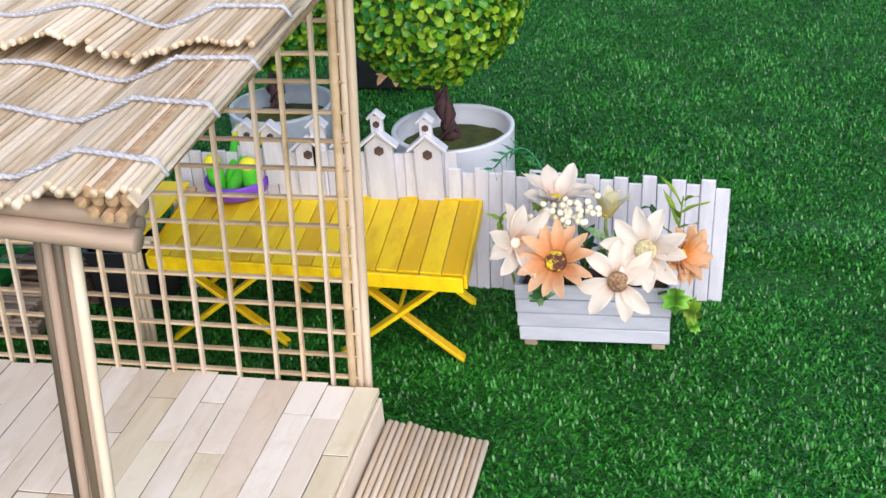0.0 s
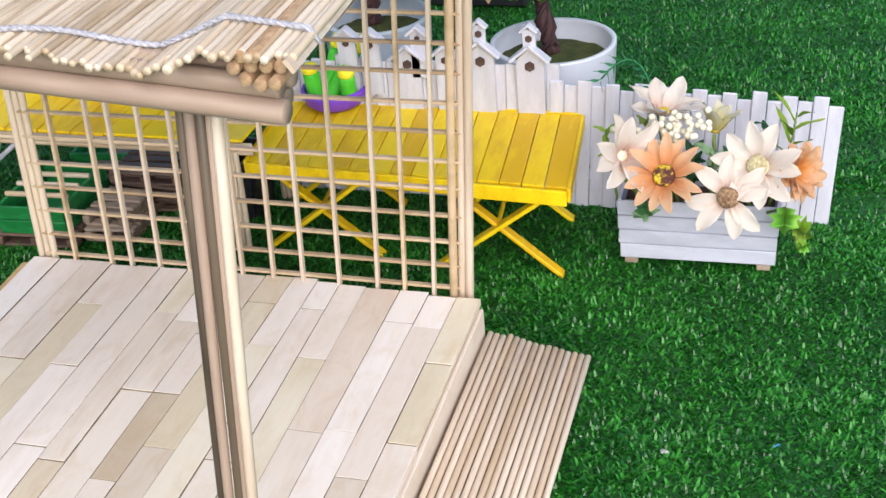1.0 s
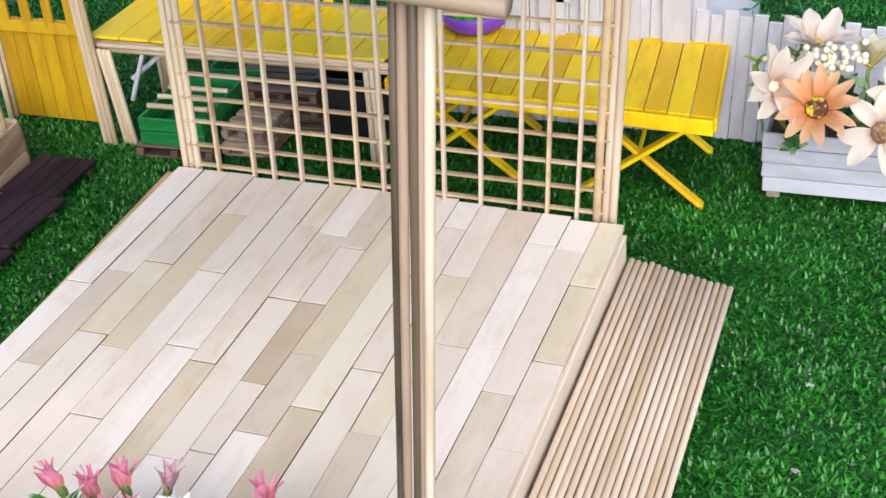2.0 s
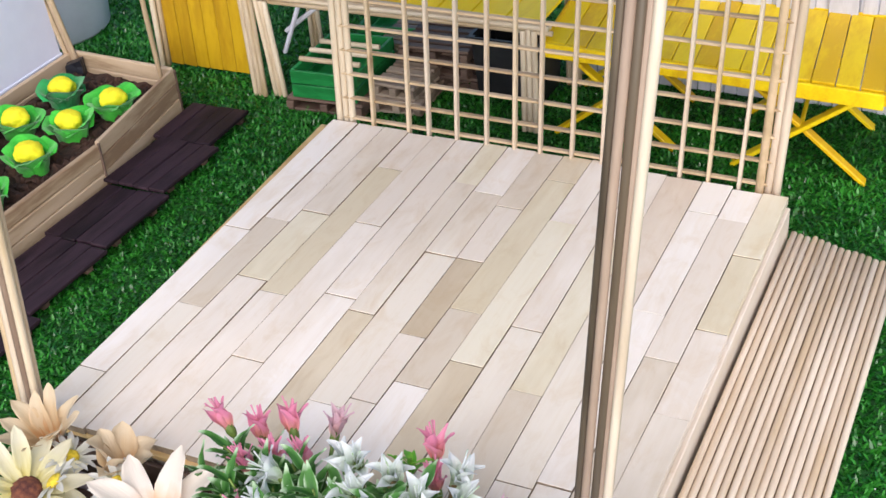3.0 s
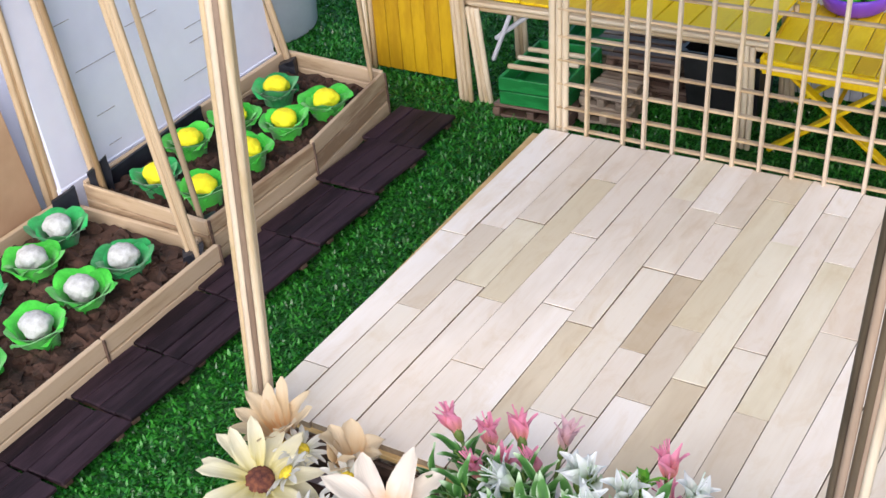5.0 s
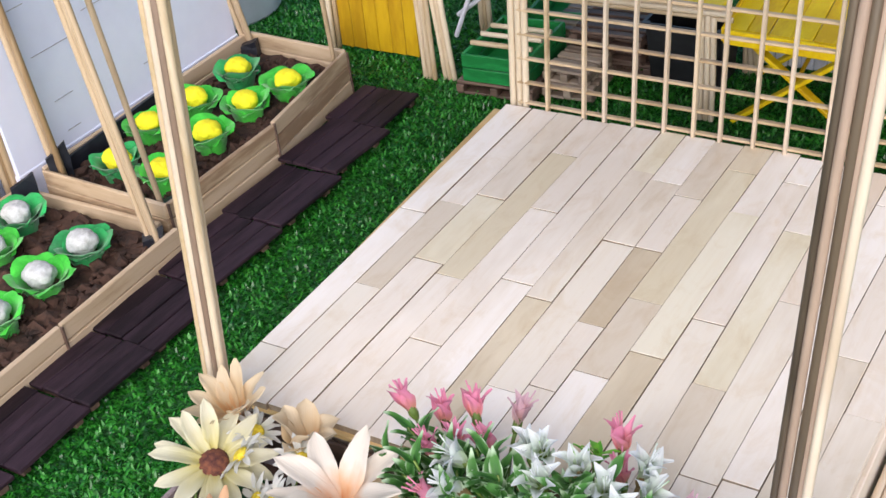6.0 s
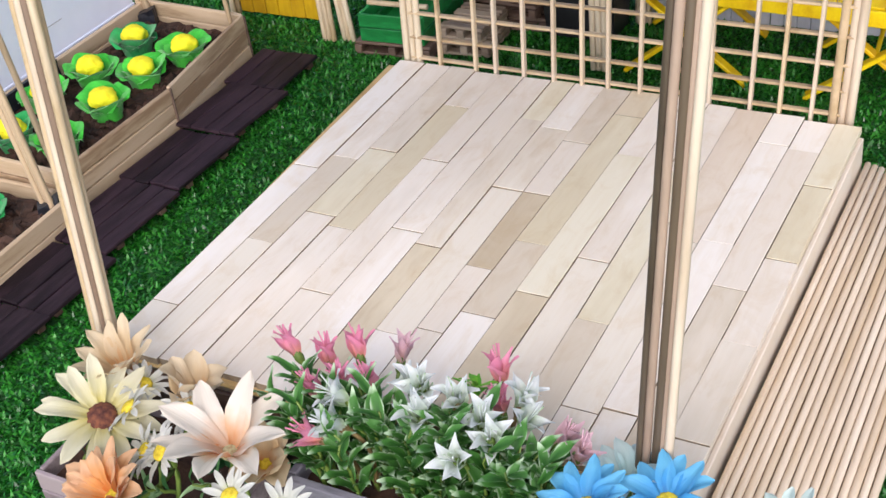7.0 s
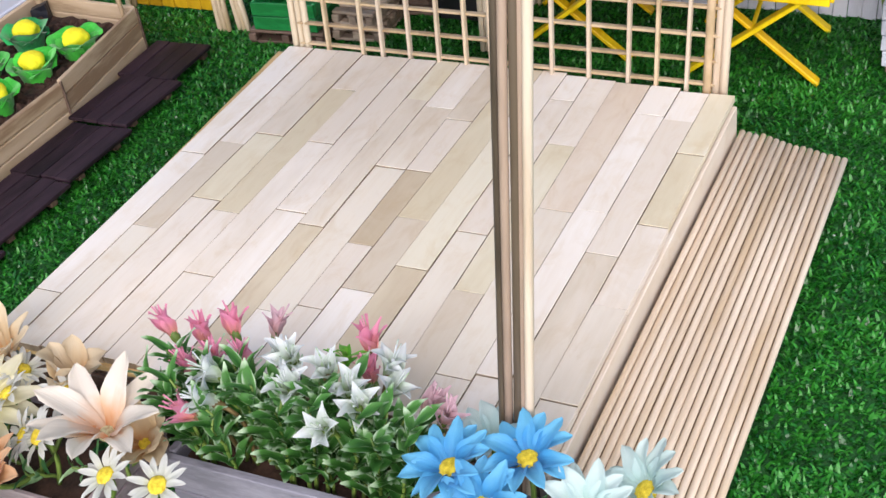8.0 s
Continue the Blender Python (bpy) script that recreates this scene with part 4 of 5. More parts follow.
def planter_box(name, label, x0, x1, y0, y1, z0, h, material, soil_h, slats=3, flare=0.0, rz=0.0, feet=False, thick=0.0026):
    cx, cy = (x0 + x1) / 2, (y0 + y1) / 2
    p = thing(name, label, "planter", (cx, cy, 0), rz)
    base = pose(cx, cy, z0, 0, 0, rz)
    wx, wy = x1 - x0, y1 - y0
    sh = h / slats
    rn = random.Random(int(x0 * 1e4) + 7)
    for k in range(slats):
        z, fl = sh * (k + 0.5), 1 + flare * (k + 0.5) / slats
        for s in (-1, 1):
            me = box_mesh("slat", (wx * fl, thick, sh - 0.0007), 0.0005, 0.0002, rn.randrange(9999))
            part("slat", me, material, p, m=base @ pose(rn.uniform(-0.0004, 0.0004), s * wy / 2 * fl, z))
            me = box_mesh("end_slat", (thick, wy * fl - thick - 0.0004, sh - 0.0007), 0.0005, 0.0002, rn.randrange(9999))
            part("end_slat", me, material, p, m=base @ pose(s * (wx / 2 * fl - 0.0014), 0, z))
    bm = bmesh.new()
    box(bm, (0, 0, 0.0014), (wx - 0.004, wy - 0.004, 0.0026))
    part("bottom", bm, material, p, m=base)
    bm = bmesh.new()
    bmesh.ops.create_grid(bm, x_segments=24, y_segments=10, size=0.5)
    for v in bm.verts:
        v.co = Vector((v.co.x * (wx - 0.0036), v.co.y * (wy - 0.0036), soil_h + 0.0025 * noise.noise(v.co * 9)))
    part("soil", bm, "soil", p, m=base, smooth=True)
    if feet:
        for s in (-1, 1):
            for q in (-1, 1):
                bm = bmesh.new()
                box(bm, (s * (wx / 2 - 0.007), q * (wy / 2 - 0.004), -z0 / 2), (0.009, 0.006, z0), bevel=0.0006)
                part("foot", bm, "pallet", p, m=base)
    return p


# white planter by the picket fence
planter_box("planter_box", "lavender white slatted planter box full of blossoms", 0.3675, 0.4680, 0.4350, 0.4760, 0.0055, 0.0440, "whitebox", 0.036, 4, 0.05, 1.0, feet=True)
FL = [
    # at, normal, petal length, count, width, petal, eye, eye radius, a0, a1, layers, label
    ((0.3725, 0.406, 0.0955), (0.62, -0.66, 0.42), 0.0305, 10, 0.0118, "pet_white", "pearl", 0.0036, 36, 66, 1, "wide blush white daisy with long cupped petals"),
    ((0.4005, 0.397, 0.0870), (0.02, -0.70, 0.70), 0.0250, 13, 0.0086, "pet_peach", "eye_speck", 0.0070, 48, 76, 1, "peach orange daisy with a dark and yellow eye"),
    ((0.4395, 0.392, 0.0785), (-0.02, -0.88, 0.36), 0.0245, 8, 0.0112, "pet_white", "eye_mixed", 0.0066, 66, 92, 1, "blush white daisy with a brown seeded eye"),
    ((0.4560, 0.406, 0.0930), (-0.12, -0.86, 0.46), 0.0265, 10, 0.0118, "pet_white", "eye_green", 0.0070, 50, 80, 1, "blush white daisy with a pale green eye"),
    ((0.4745, 0.416, 0.0860), (0.72, -0.60, 0.30), 0.0215, 14, 0.0105, "pet_orange", "eye_yellow", 0.0045, 34, 74, 2, "orange double daisy seen from its side"),
    ((0.3935, 0.450, 0.1045), (0.12, -0.05, 0.98), 0.0270, 8, 0.0130, "pet_white", "eye_yellow", 0.0040, 44, 66, 1, "blush white daisy opening upwards"),
    ((0.4260, 0.455, 0.0900), (0.15, 0.30, 0.92), 0.0220, 8, 0.0095, "pet_cream", "eye_yellow", 0.0030, 12, 40, 1, "half-open pale cream silk blossom"),
]
for k, (at, nv, ln, n, w, pm, em, er, a0, a1, ly, lb) in enumerate(FL):
    flower("daisy", lb, at, nv, ln, n, w, pm, em, er, (0.385 + 0.0115 * k, 0.446, 0.040), a0, a1, 0.35, 0.3, ly, 40 + k, group="blossoms in the white planter", eye_up=0.55)


def pearls(at, n, spread, root):
    f = thing("berry_spray", "cluster of cream white bead berries", "flower", root)
    rn = random.Random(77)
    bm = bmesh.new()
    blob(bm, (0, 0, 0), 0.0023, 2, 0.05, 300)
    me = mesh_of(bm, "berry", True)
    for k in range(n):
        d = Vector((rn.gauss(0, 1), rn.gauss(0, 0.5), rn.gauss(0, 0.55))) * spread
        part("berry", me, "pearl", f, m=Matrix.Translation(Vector(at) + d))
    bm = bmesh.new()
    tube(bm, [root, Vector(root).lerp(Vector(at), 0.5) + Vector((0.002, 0, 0)), at], 0.001, 6)
    part("stem", bm, "stem", f, smooth=True)


pearls((0.402, 0.428, 0.1050), 52, 0.0088, (0.400, 0.446, 0.040))


def leaf_spray(name, label, root, tip, n, ln, w, material, seed, spread=70, start=0.25, cat="leaves", bend=35):
    """A stem with leaves set alternately along it."""
    s = thing(name, label, cat, root)
    rn = random.Random(seed)
    a, b = Vector(root), Vector(tip)
    pts = [a.lerp(b, t) + Vector((rn.uniform(-1, 1), rn.uniform(-1, 1), 0)) * 0.002 * t for t in [i / 8 for i in range(9)]]
    bm = bmesh.new()
    tube(bm, pts, [0.0011 - 0.0006 * i / 8 for i in range(9)], 6)
    part("stem", bm, "stem", s, smooth=True)
    key = ("leaf", ln, w, material, bend)
    if key not in PETALS:
        PETALS[key] = [leaf_mesh("leaf", ln * q, w, bend, 0.4) for q in (1.0, 0.85, 1.1)]
    d = (b - a).normalized()
    for k in range(n):
        t = start + (1 - start) * (k + 0.5) / n
        p = a.lerp(b, t)
        part("leaf", PETALS[key][k % 3], material, s, m=facing(p, d, k * 137.5 + rn.uniform(-20, 20)) @ pose(0, 0, 0, rn.uniform(-12, 12) + (spread - 70), 0, 0) @ Matrix.Scale(1.0 - 0.25 * t, 4))
    return s


leaf_spray("lime_sprig", "upright lime green grass sprig", (0.462, 0.450, 0.04), (0.477, 0.455, 0.106), 7, 0.030, 0.0066, "leaf_lime", 1, 62, 0.55, "leaves", 14)
leaf_spray("leaf_sprig", "small deep green leaves below the daisies", (0.384, 0.430, 0.044), (0.388, 0.404, 0.058), 12, 0.0120, 0.0066, "leaf", 2, 70)
leaf_spray("leaf_sprig", "bright green leaves at the side of the planter", (0.366, 0.440, 0.042), (0.360, 0.424, 0.104), 7, 0.0120, 0.0056, "leaf_lime", 3, 60, 0.6)


def lobed_leaf(name, size):
    """Flat ivy leaf with pointed lobes, folded a little along its midrib."""
    bm = bmesh.new()
    rim = [(0.0, 0.0), (0.34, 0.06), (0.30, 0.22), (0.62, 0.30), (0.40, 0.46), (0.52, 0.70), (0.24, 0.66), (0.0, 1.0)]
    mid = [bm.verts.new((0, y * size, 0)) for y in (0.0, 0.12, 0.26, 0.40, 0.54, 0.68, 0.80, 1.0)]
    for side in (-1, 1):
        edge = [mid[0]] + [bm.verts.new((side * x * size, y * size, (0.30 * x - 0.25 * y * y) * size)) for x, y in rim[1:-1]] + [mid[-1]]
        for k in range(7):
            ring = [mid[k], mid[k + 1], edge[k + 1], edge[k]]
            ring = [v for n, v in enumerate(ring) if v not in ring[:n]]
            if len(ring) > 2:
                bm.faces.new(ring)
    return mesh_of(bm, name, True)


def ivy(label, root, places):
    v = thing("ivy_sprig", label, "leaves", root)
    bm = bmesh.new()
    tube(bm, [root] + [p for p, n, s in places], [0.0010] + [0.0008] * len(places), 6)
    part("stem", bm, "stem", v, smooth=True)
    for k, (p, n, s) in enumerate(places):
        part("leaf", lobed_leaf("leaf", s), "leaf_lime" if k % 2 else "cactus_leaf", v, m=facing(p, n, 170 + 60 * (k % 3)))


ivy("trailing bright green lobed ivy leaves over the box rim", (0.462, 0.430, 0.048), [((0.473, 0.424, 0.056), (0.30, -0.80, 0.50), 0.018), ((0.478, 0.421, 0.044), (0.55, -0.65, 0.45), 0.017), ((0.482, 0.418, 0.030), (0.1, -0.85, 0.4), 0.009)])
leaf_spray("leaf_sprig", "grey green broad leaf between the daisies", (0.425, 0.446, 0.04), (0.427, 0.432, 0.088), 4, 0.0200, 0.0100, "leaf", 5, 55, 0.55)
leaf_spray("leaf_sprig", "deep green leaves behind the daisies", (0.405, 0.446, 0.04), (0.397, 0.428, 0.094), 10, 0.0120, 0.0040, "leaf_deep", 6, 70, 0.4)
leaf_spray("leaf_sprig", "bright leaves under the upper blossom", (0.376, 0.452, 0.04), (0.384, 0.456, 0.102), 6, 0.0150, 0.0080, "leaf_lime", 7, 60, 0.7)
for bx, by, tx, ty, k in ((0.412, 0.452, 0.414, 0.436, 11), (0.398, 0.450, 0.392, 0.428, 12), (0.432, 0.450, 0.440, 0.430, 13), (0.446, 0.452, 0.452, 0.438, 14)):
    leaf_spray("leaf_sprig", "dark green leaves deep among the blossoms", (bx, by, 0.04), (tx, ty, 0.086), 11, 0.0170, 0.0076, "leaf_deep", k, 66, 0.25)
leaf_spray("leaf_sprig", "deep green leaves beside the orange blossom", (0.455, 0.450, 0.04), (0.458, 0.452, 0.100), 9, 0.0140, 0.0060, "leaf_deep", 8, 65, 0.4)


def fern(label, root, mid, tip, seed):
    f = thing("fern", label, "fern", root)
    a, b, c = Vector(root), Vector(mid), Vector(tip)
    pts = [a.lerp(b, t) * (1 - t) + b.lerp(c, t) * t for t in [i / 14 for i in range(15)]]
    bm = bmesh.new()
    tube(bm, pts, 0.0007, 5)
    part("stem", bm, "fern", f, smooth=True)
    me = leaf_mesh("frond", 0.0100, 0.0042, 20, 0.2)
    for k in range(5, 15):
        d = (pts[min(k + 1, 14)] - pts[k - 1]).normalized()
        for s in (-60, 60):
            part("frond", me, "fern", f, m=facing(pts[k], d, 90 + s * 1.5) @ pose(0, 0, 0, 0, 0, 0))


fern("drooping deep green fern frond by the fence", (0.392, 0.472, 0.045), (0.386, 0.470, 0.168), (0.352, 0.462, 0.122), 1)


# ---- flower boxes in front of the deck ----
planter_box("flower_box", "grey lavender slatted flower box before the deck", 0.137, 0.262, -0.0365, -0.0035, 0.0, 0.0400, "greybox", 0.031, 2, thick=0.0044)
planter_box("flower_box", "dusty mauve slatted flower box with mixed daisies", 0.020, 0.117, -0.0720, -0.0140, 0.0, 0.0350, "mauvebox", 0.026, 3)
planter_box("flower_box", "small grey flower box with blue daisies", 0.270, 0.362, -0.0560, -0.0080, 0.0, 0.0360, "greybox", 0.028, 2)

GA = "blossoms before the deck"
MIX = [
    ("daisy", "cream yellow daisy with a dark brown eye", (0.0500, -0.0500, 0.058), (0.42, -0.20, 0.85), 0.0265, 16, 0.0080, "pet_cream", "eye_dark", 0.0070, 66, 88, 1),
    ("daisy", "large blush white daisy with orange throat", (0.1160, -0.0440, 0.053), (0.08, -0.16, 0.97), 0.0360, 9, 0.0122, "pet_throat", "eye_green", 0.0042, 26, 68, 1),
    ("blossom", "tan silk blossom with orange throat", (0.0385, -0.0190, 0.054), (-0.10, -0.15, 0.95), 0.0285, 11, 0.0090, "pet_tan", "eye_yellow", 0.0040, 24, 48, 1),
    ("blossom", "tan rounded silk blossom leaning to the deck", (0.0760, -0.0200, 0.050), (0.15, 0.10, 0.95), 0.0230, 7, 0.0130, "pet_tan", "eye_yellow", 0.0040, 18, 50, 1),
    ("blossom", "low tan cup-shaped silk blossom", (0.1240, -0.0330, 0.038), (0.20, -0.35, 0.88), 0.0240, 8, 0.0130, "pet_tan", "eye_yellow", 0.0040, 22, 46, 1),
    ("daisy", "bright orange and peach daisy", (0.0780, -0.0800, 0.046), (-0.20, -0.45, 0.85), 0.0250, 12, 0.0095, "pet_orange", "eye_yellow", 0.0050, 45, 76, 2),
]
for k, (nm, lb, at, nv, ln, n, w, pm, em, er, a0, a1, ly) in enumerate(MIX):
    flower(nm, lb, at, nv, ln, n, w, pm, em, er, (max(0.030, at[0] * 0.8 + 0.013), -0.043, 0.026), a0, a1, 0.35, 0.15, ly, 60 + k, group=GA)
SMALL = [((0.0600, -0.0420, 0.060), (-0.5, -0.2, 0.8), 15), ((0.0860, -0.0320, 0.058), (0.1, -0.3, 0.9), 14), ((0.0560, -0.0270, 0.060), (0.3, 0.1, 0.9), 15),
         ((0.0890, -0.0570, 0.056), (-0.3, -0.5, 0.75), 16), ((0.1330, -0.0670, 0.055), (-0.1, -0.45, 0.88), 14), ((0.1570, -0.0640, 0.054), (0.15, -0.4, 0.9), 13),
         ((0.0780, -0.0560, 0.052), (-0.5, -0.5, 0.7), 15)]
for k, (at, nv, n) in enumerate(SMALL):
    flower("small_daisy", "small white daisy with a yellow eye", at, nv, 0.0118, n, 0.0034, "pet_daisy", "eye_yellow", 0.0042, (min(0.120, at[0]), min(-0.03, max(-0.066, at[1])), 0.026), 62, 92, 0.3, 0.3, 1, 80 + k, group=GA)
rn0 = random.Random(21)
for k in range(9):
    x = 0.030 + 0.0112 * k
    leaf_spray("leaf_sprig", "narrow green leaves among the daisies", (x, -0.045 + rn0.uniform(-0.015, 0.015), 0.026), (x + rn0.uniform(-0.01, 0.012), -0.048 + rn0.uniform(-0.02, 0.016), 0.040), 6, 0.0160, 0.0042, "leaf" if k % 2 else "leaf_deep", 100 + k, 70, 0.2)

# lily plant in the grey box
PINKS = [((0.1178, 0.0063, 0.080), (-0.5, 0.1, 0.85), "pet_pink"), ((0.1395, 0.0061, 0.081), (-0.1, 0.1, 0.99), "pet_pink"), ((0.1503, 0.0153, 0.081), (-0.2, 0.3, 0.9), "pet_pink"),
         ((0.1730, 0.0190, 0.081), (0.2, 0.3, 0.9), "pet_rose"), ((0.2205, 0.0160, 0.0870), (-0.1, 0.2, 0.97), "pet_pink"), ((0.1420, -0.0130, 0.077), (-0.4, 0.0, 0.9), "pet_pink"),
         ((0.1540, -0.0070, 0.080), (0.05, 0.0, 1.0), "pet_pink"), ((0.1640, -0.0010, 0.077), (-0.25, 0.15, 0.95), "pet_pink"), ((0.2590, -0.0030, 0.077), (0.45, 0.2, 0.85), "pet_rose"),
         ((0.2690, -0.0110, 0.079), (0.4, 0.0, 0.9), "pet_rose"), ((0.1530, -0.0370, 0.072), (-0.6, -0.3, 0.5), "pet_pink"), ((0.2240, 0.0060, 0.078), (-0.1, 0.1, 1.0), "pet_pink")]
STARS = [((0.1886, -0.0040, 0.082), (0.0, 0.0, 1.0)), ((0.2120, -0.0070, 0.084), (0.1, -0.1, 1.0)), ((0.1610, -0.0200, 0.081), (-0.7, -0.2, 0.6)), ((0.2270, -0.0146, 0.083), (0.2, -0.2, 0.95)),
         ((0.2370, 0.0040, 0.083), (0.3, 0.2, 0.9)), ((0.2340, -0.0220, 0.082), (0.2, -0.4, 0.85)), ((0.2240, -0.0350, 0.078), (0.0, -0.6, 0.7)), ((0.1660, -0.0340, 0.078), (-0.6, -0.4, 0.6)),
         ((0.2000, -0.0200, 0.082), (-0.1, -0.3, 0.9)), ((0.1960, -0.0080, 0.087), (0.1, -0.4, 0.9)), ((0.2430, -0.0060, 0.080), (0.5, 0.1, 0.8))]


def lily(at, nv, pm, seed, root, scale=1.0):
    return flower("lily", "small pink trumpet lily on a green stalk" if pm == "pet_pink" else ("pale rose trumpet lily" if pm == "pet_rose" else "frosted white star lily"), at, nv, (0.0172 if pm != "pet_star" else 0.0178) * scale, 6, (0.0062 if pm != "pet_star" else 0.0080) * scale, pm, None, 0.0016, root,
                  5 if pm != "pet_star" else 8, 42 if pm != "pet_star" else 62, 0.55, 0.9, 1, seed, flare=2.6 if pm != "pet_star" else 1.6, throat=True, group="lilies in the grey box", stem_r=0.0010, stem_mat="stem" if seed % 3 else "bud")


for k, (at, nv, pm) in enumerate(PINKS):
    d = Vector(nv).normalized() * 0.012
    lily(Vector(at) - d, nv, pm, 200 + k, (min(0.252, max(0.147, at[0] * 0.75 + 0.05)), -0.020, 0.031))
for k, (at, nv) in enumerate(STARS):
    d = Vector(nv).normalized() * 0.008
    lily(Vector(at) - d, nv, "pet_star", 230 + k, (min(0.250, max(0.147, at[0] * 0.8 + 0.04)), -0.022, 0.031), 0.95)
for k in range(44):
    rn = random.Random(300 + k)
    x = 0.146 + 0.108 * ((k * 0.618) % 1.0)
    y = -0.0325 + 0.0245 * rn.random()
    h = 0.069 + 0.016 * rn.random() - 0.010 * abs(x - 0.2) / 0.05 * 0.5
    lean = (x - 0.2) * 0.28
    leaf_spray("lily_shoot", "leafy green lily shoot in the grey box", (x, y, 0.031), (x + lean + rn.uniform(-0.006, 0.006), y + rn.uniform(-0.009, 0.009), h), 13, 0.0200, 0.0074, "leaf_var", 400 + k, 74, 0.10, "plant", 26)

leaf_spray("leaf_whorl", "bright green leaf whorl among the lilies", (0.212, -0.016, 0.031), (0.215, 0.004, 0.082), 9, 0.0150, 0.0050, "cactus_leaf", 460, 66, 0.86, "plant", 40)

# blue daisies
BLUES = [((0.2787, -0.0336, 0.071), (-0.15, -0.30, 0.94), "pet_blue"), ((0.3064, -0.0225, 0.073), (-0.05, -0.25, 0.96), "pet_blue"), ((0.2960, -0.0440, 0.066), (0.0, -0.5, 0.86), "pet_blue"),
         ((0.3330, -0.0330, 0.064), (0.12, -0.35, 0.93), "pet_aqua"), ((0.3522, -0.0206, 0.069), (-0.45, -0.30, 0.84), "pet_aqua"), ((0.2870, -0.0120, 0.066), (-0.1, 0.1, 0.98), "pet_aqua"), ((0.3090, -0.0560, 0.060), (0.1, -0.6, 0.8), "pet_aqua")]
for k, (at, nv, pm) in enumerate(BLUES):
    flower("blue_daisy" if pm == "pet_blue" else "aqua_daisy", "sky blue daisy with a yellow eye" if pm == "pet_blue" else "pale aqua daisy with a yellow eye", at, nv, 0.0190, 13, 0.0080, pm, "eye_yellow", 0.0048,
           (min(0.350, max(0.276, at[0])), -0.030, 0.028), 38, 88, 0.45, 0.45, 1, 500 + k, group="blue daisies")
for k in range(7):
    rn = random.Random(550 + k)
    x = 0.278 + 0.0115 * k
    leaf_spray("leaf_sprig", "green leaves under the blue daisies", (x, -0.03, 0.028), (x + rn.uniform(-0.008, 0.008), -0.032 + rn.uniform(-0.012, 0.012), 0.054), 6, 0.0150, 0.0060, "leaf", 560 + k, 72, 0.1)


# ---- vegetable beds ----
def soil_sheet(p, pts, z, seed, clods):
    """Lumpy soil inside four corners, with loose clods."""
    a, b, c, d = [Vector((*q, z)) for q in pts]
    bm = bmesh.new()
    nu, nv = 26, 46
    g = []
    for j in range(nv + 1):
        row = []
        for i in range(nu + 1):
            u, v = i / nu, j / nv
            q = (a.lerp(b, u)).lerp(d.lerp(c, u), v)
            q.z += 0.0035 * noise.noise(q * 70 + Vector((seed, 0, 0))) + 0.002 * noise.noise(q * 210)
            row.append(bm.verts.new(q))
        g.append(row)
    for j in range(nv):
        for i in range(nu):
            bm.faces.new((g[j][i], g[j][i + 1], g[j + 1][i + 1], g[j + 1][i]))
    part("soil", bm, "soil", p, "dark brown crumbly soil", smooth=True)
    rn = random.Random(seed)
    bm = bmesh.new()
    for k in range(clods):
        u, v = rn.uniform(0.04, 0.96), rn.uniform(0.03, 0.97)
        q = (a.lerp(b, u)).lerp(d.lerp(c, u), v)
        blob(bm, q + Vector((0, 0, 0.001)), rn.choice((0.0016, 0.0024, 0.0032, 0.0042, 0.0056)), 1, 1.3, 420, 0.85, k)
    ob = part("clod", bm, "soil", p, "loose soil clods", smooth=False)
    ob["kind"] = "stuff"


def wall_run(p, a, b, h, slats, thick=0.0035, z0=0.0, out=0.0, seed=0):
    """A stretch of bed wall from a to b, of slats one above the other."""
    a, b = Vector((*a, 0)), Vector((*b, 0))
    d = b - a
    ang = math.degrees(math.atan2(d.y, d.x))
    rn = random.Random(seed)
    for k in range(slats):
        sh = (h - z0) / slats
        me = box_mesh("slat", (d.length - 0.001, thick, sh - 0.0006), 0.0007, 0.0003, seed * 10 + k)
        c = (a + b) / 2
        part("slat", me, "bedwood", p, m=pose(c.x, c.y, z0 + sh * (k + 0.5), 0, 0, ang + rn.uniform(-0.3, 0.3)))


def liner(p, at, s, rz):
    """A creased flap of black sheet pushed into a corner of the bed, its top edge pulled to a point."""
    bm = bmesh.new()
    box(bm, (0, 0, 0), s)
    bmesh.ops.subdivide_edges(bm, edges=bm.edges[:], cuts=2, use_grid_fill=True)
    for v in bm.verts:
        up = max(0.0, v.co.z / s[2] + 0.5)
        side = v.co.y / s[1] if s[1] > s[0] else v.co.x / s[0]
        v.co.z += up * s[2] * 0.35 * (side - 0.1)
        v.co.x += 0.0018 * up * noise.noise(v.co * 190 + Vector((at[0] * 90, 0, 0)))
        v.co.y += 0.0018 * up * noise.noise(v.co * 170 + Vector((0, at[1] * 90, 7)))
    part("liner", bm, "liner", p, "black plastic corner liner", m=pose(*at, 0, 0, rz))


def poles(p, base, top, n, r=0.0021, seed=0, ext=0.34):
    """A bundle (or one stick) from the bed up and out of view, along base to top."""
    a, b = Vector(base), Vector(top)
    b = a + (b - a) / (b - a).z * ext
    off = {1: [(0, 0)], 2: [(-0.0024, 0), (0.0024, 0)], 3: [(-0.0045, 0), (0, 0.001), (0.0042, -0.001)]}[n]
    return bundle(p, "pole", a, b, r, off, "bamboo", "", seed)


def build_bed_far():
    p = thing("raised_bed", "oiled wooden raised bed with bamboo corner poles and yellow cabbages", "raised bed", (-0.215, 0.255, 0))
    c = {"fr": (-0.1735, 0.3680), "fm": (-0.1575, 0.2545), "fn": (-0.1575, 0.1420), "bn": (-0.2750, 0.1460), "bf": (-0.2760, 0.3740)}
    wall_run(p, c["fr"], c["fm"], 0.0365, 3, seed=1)
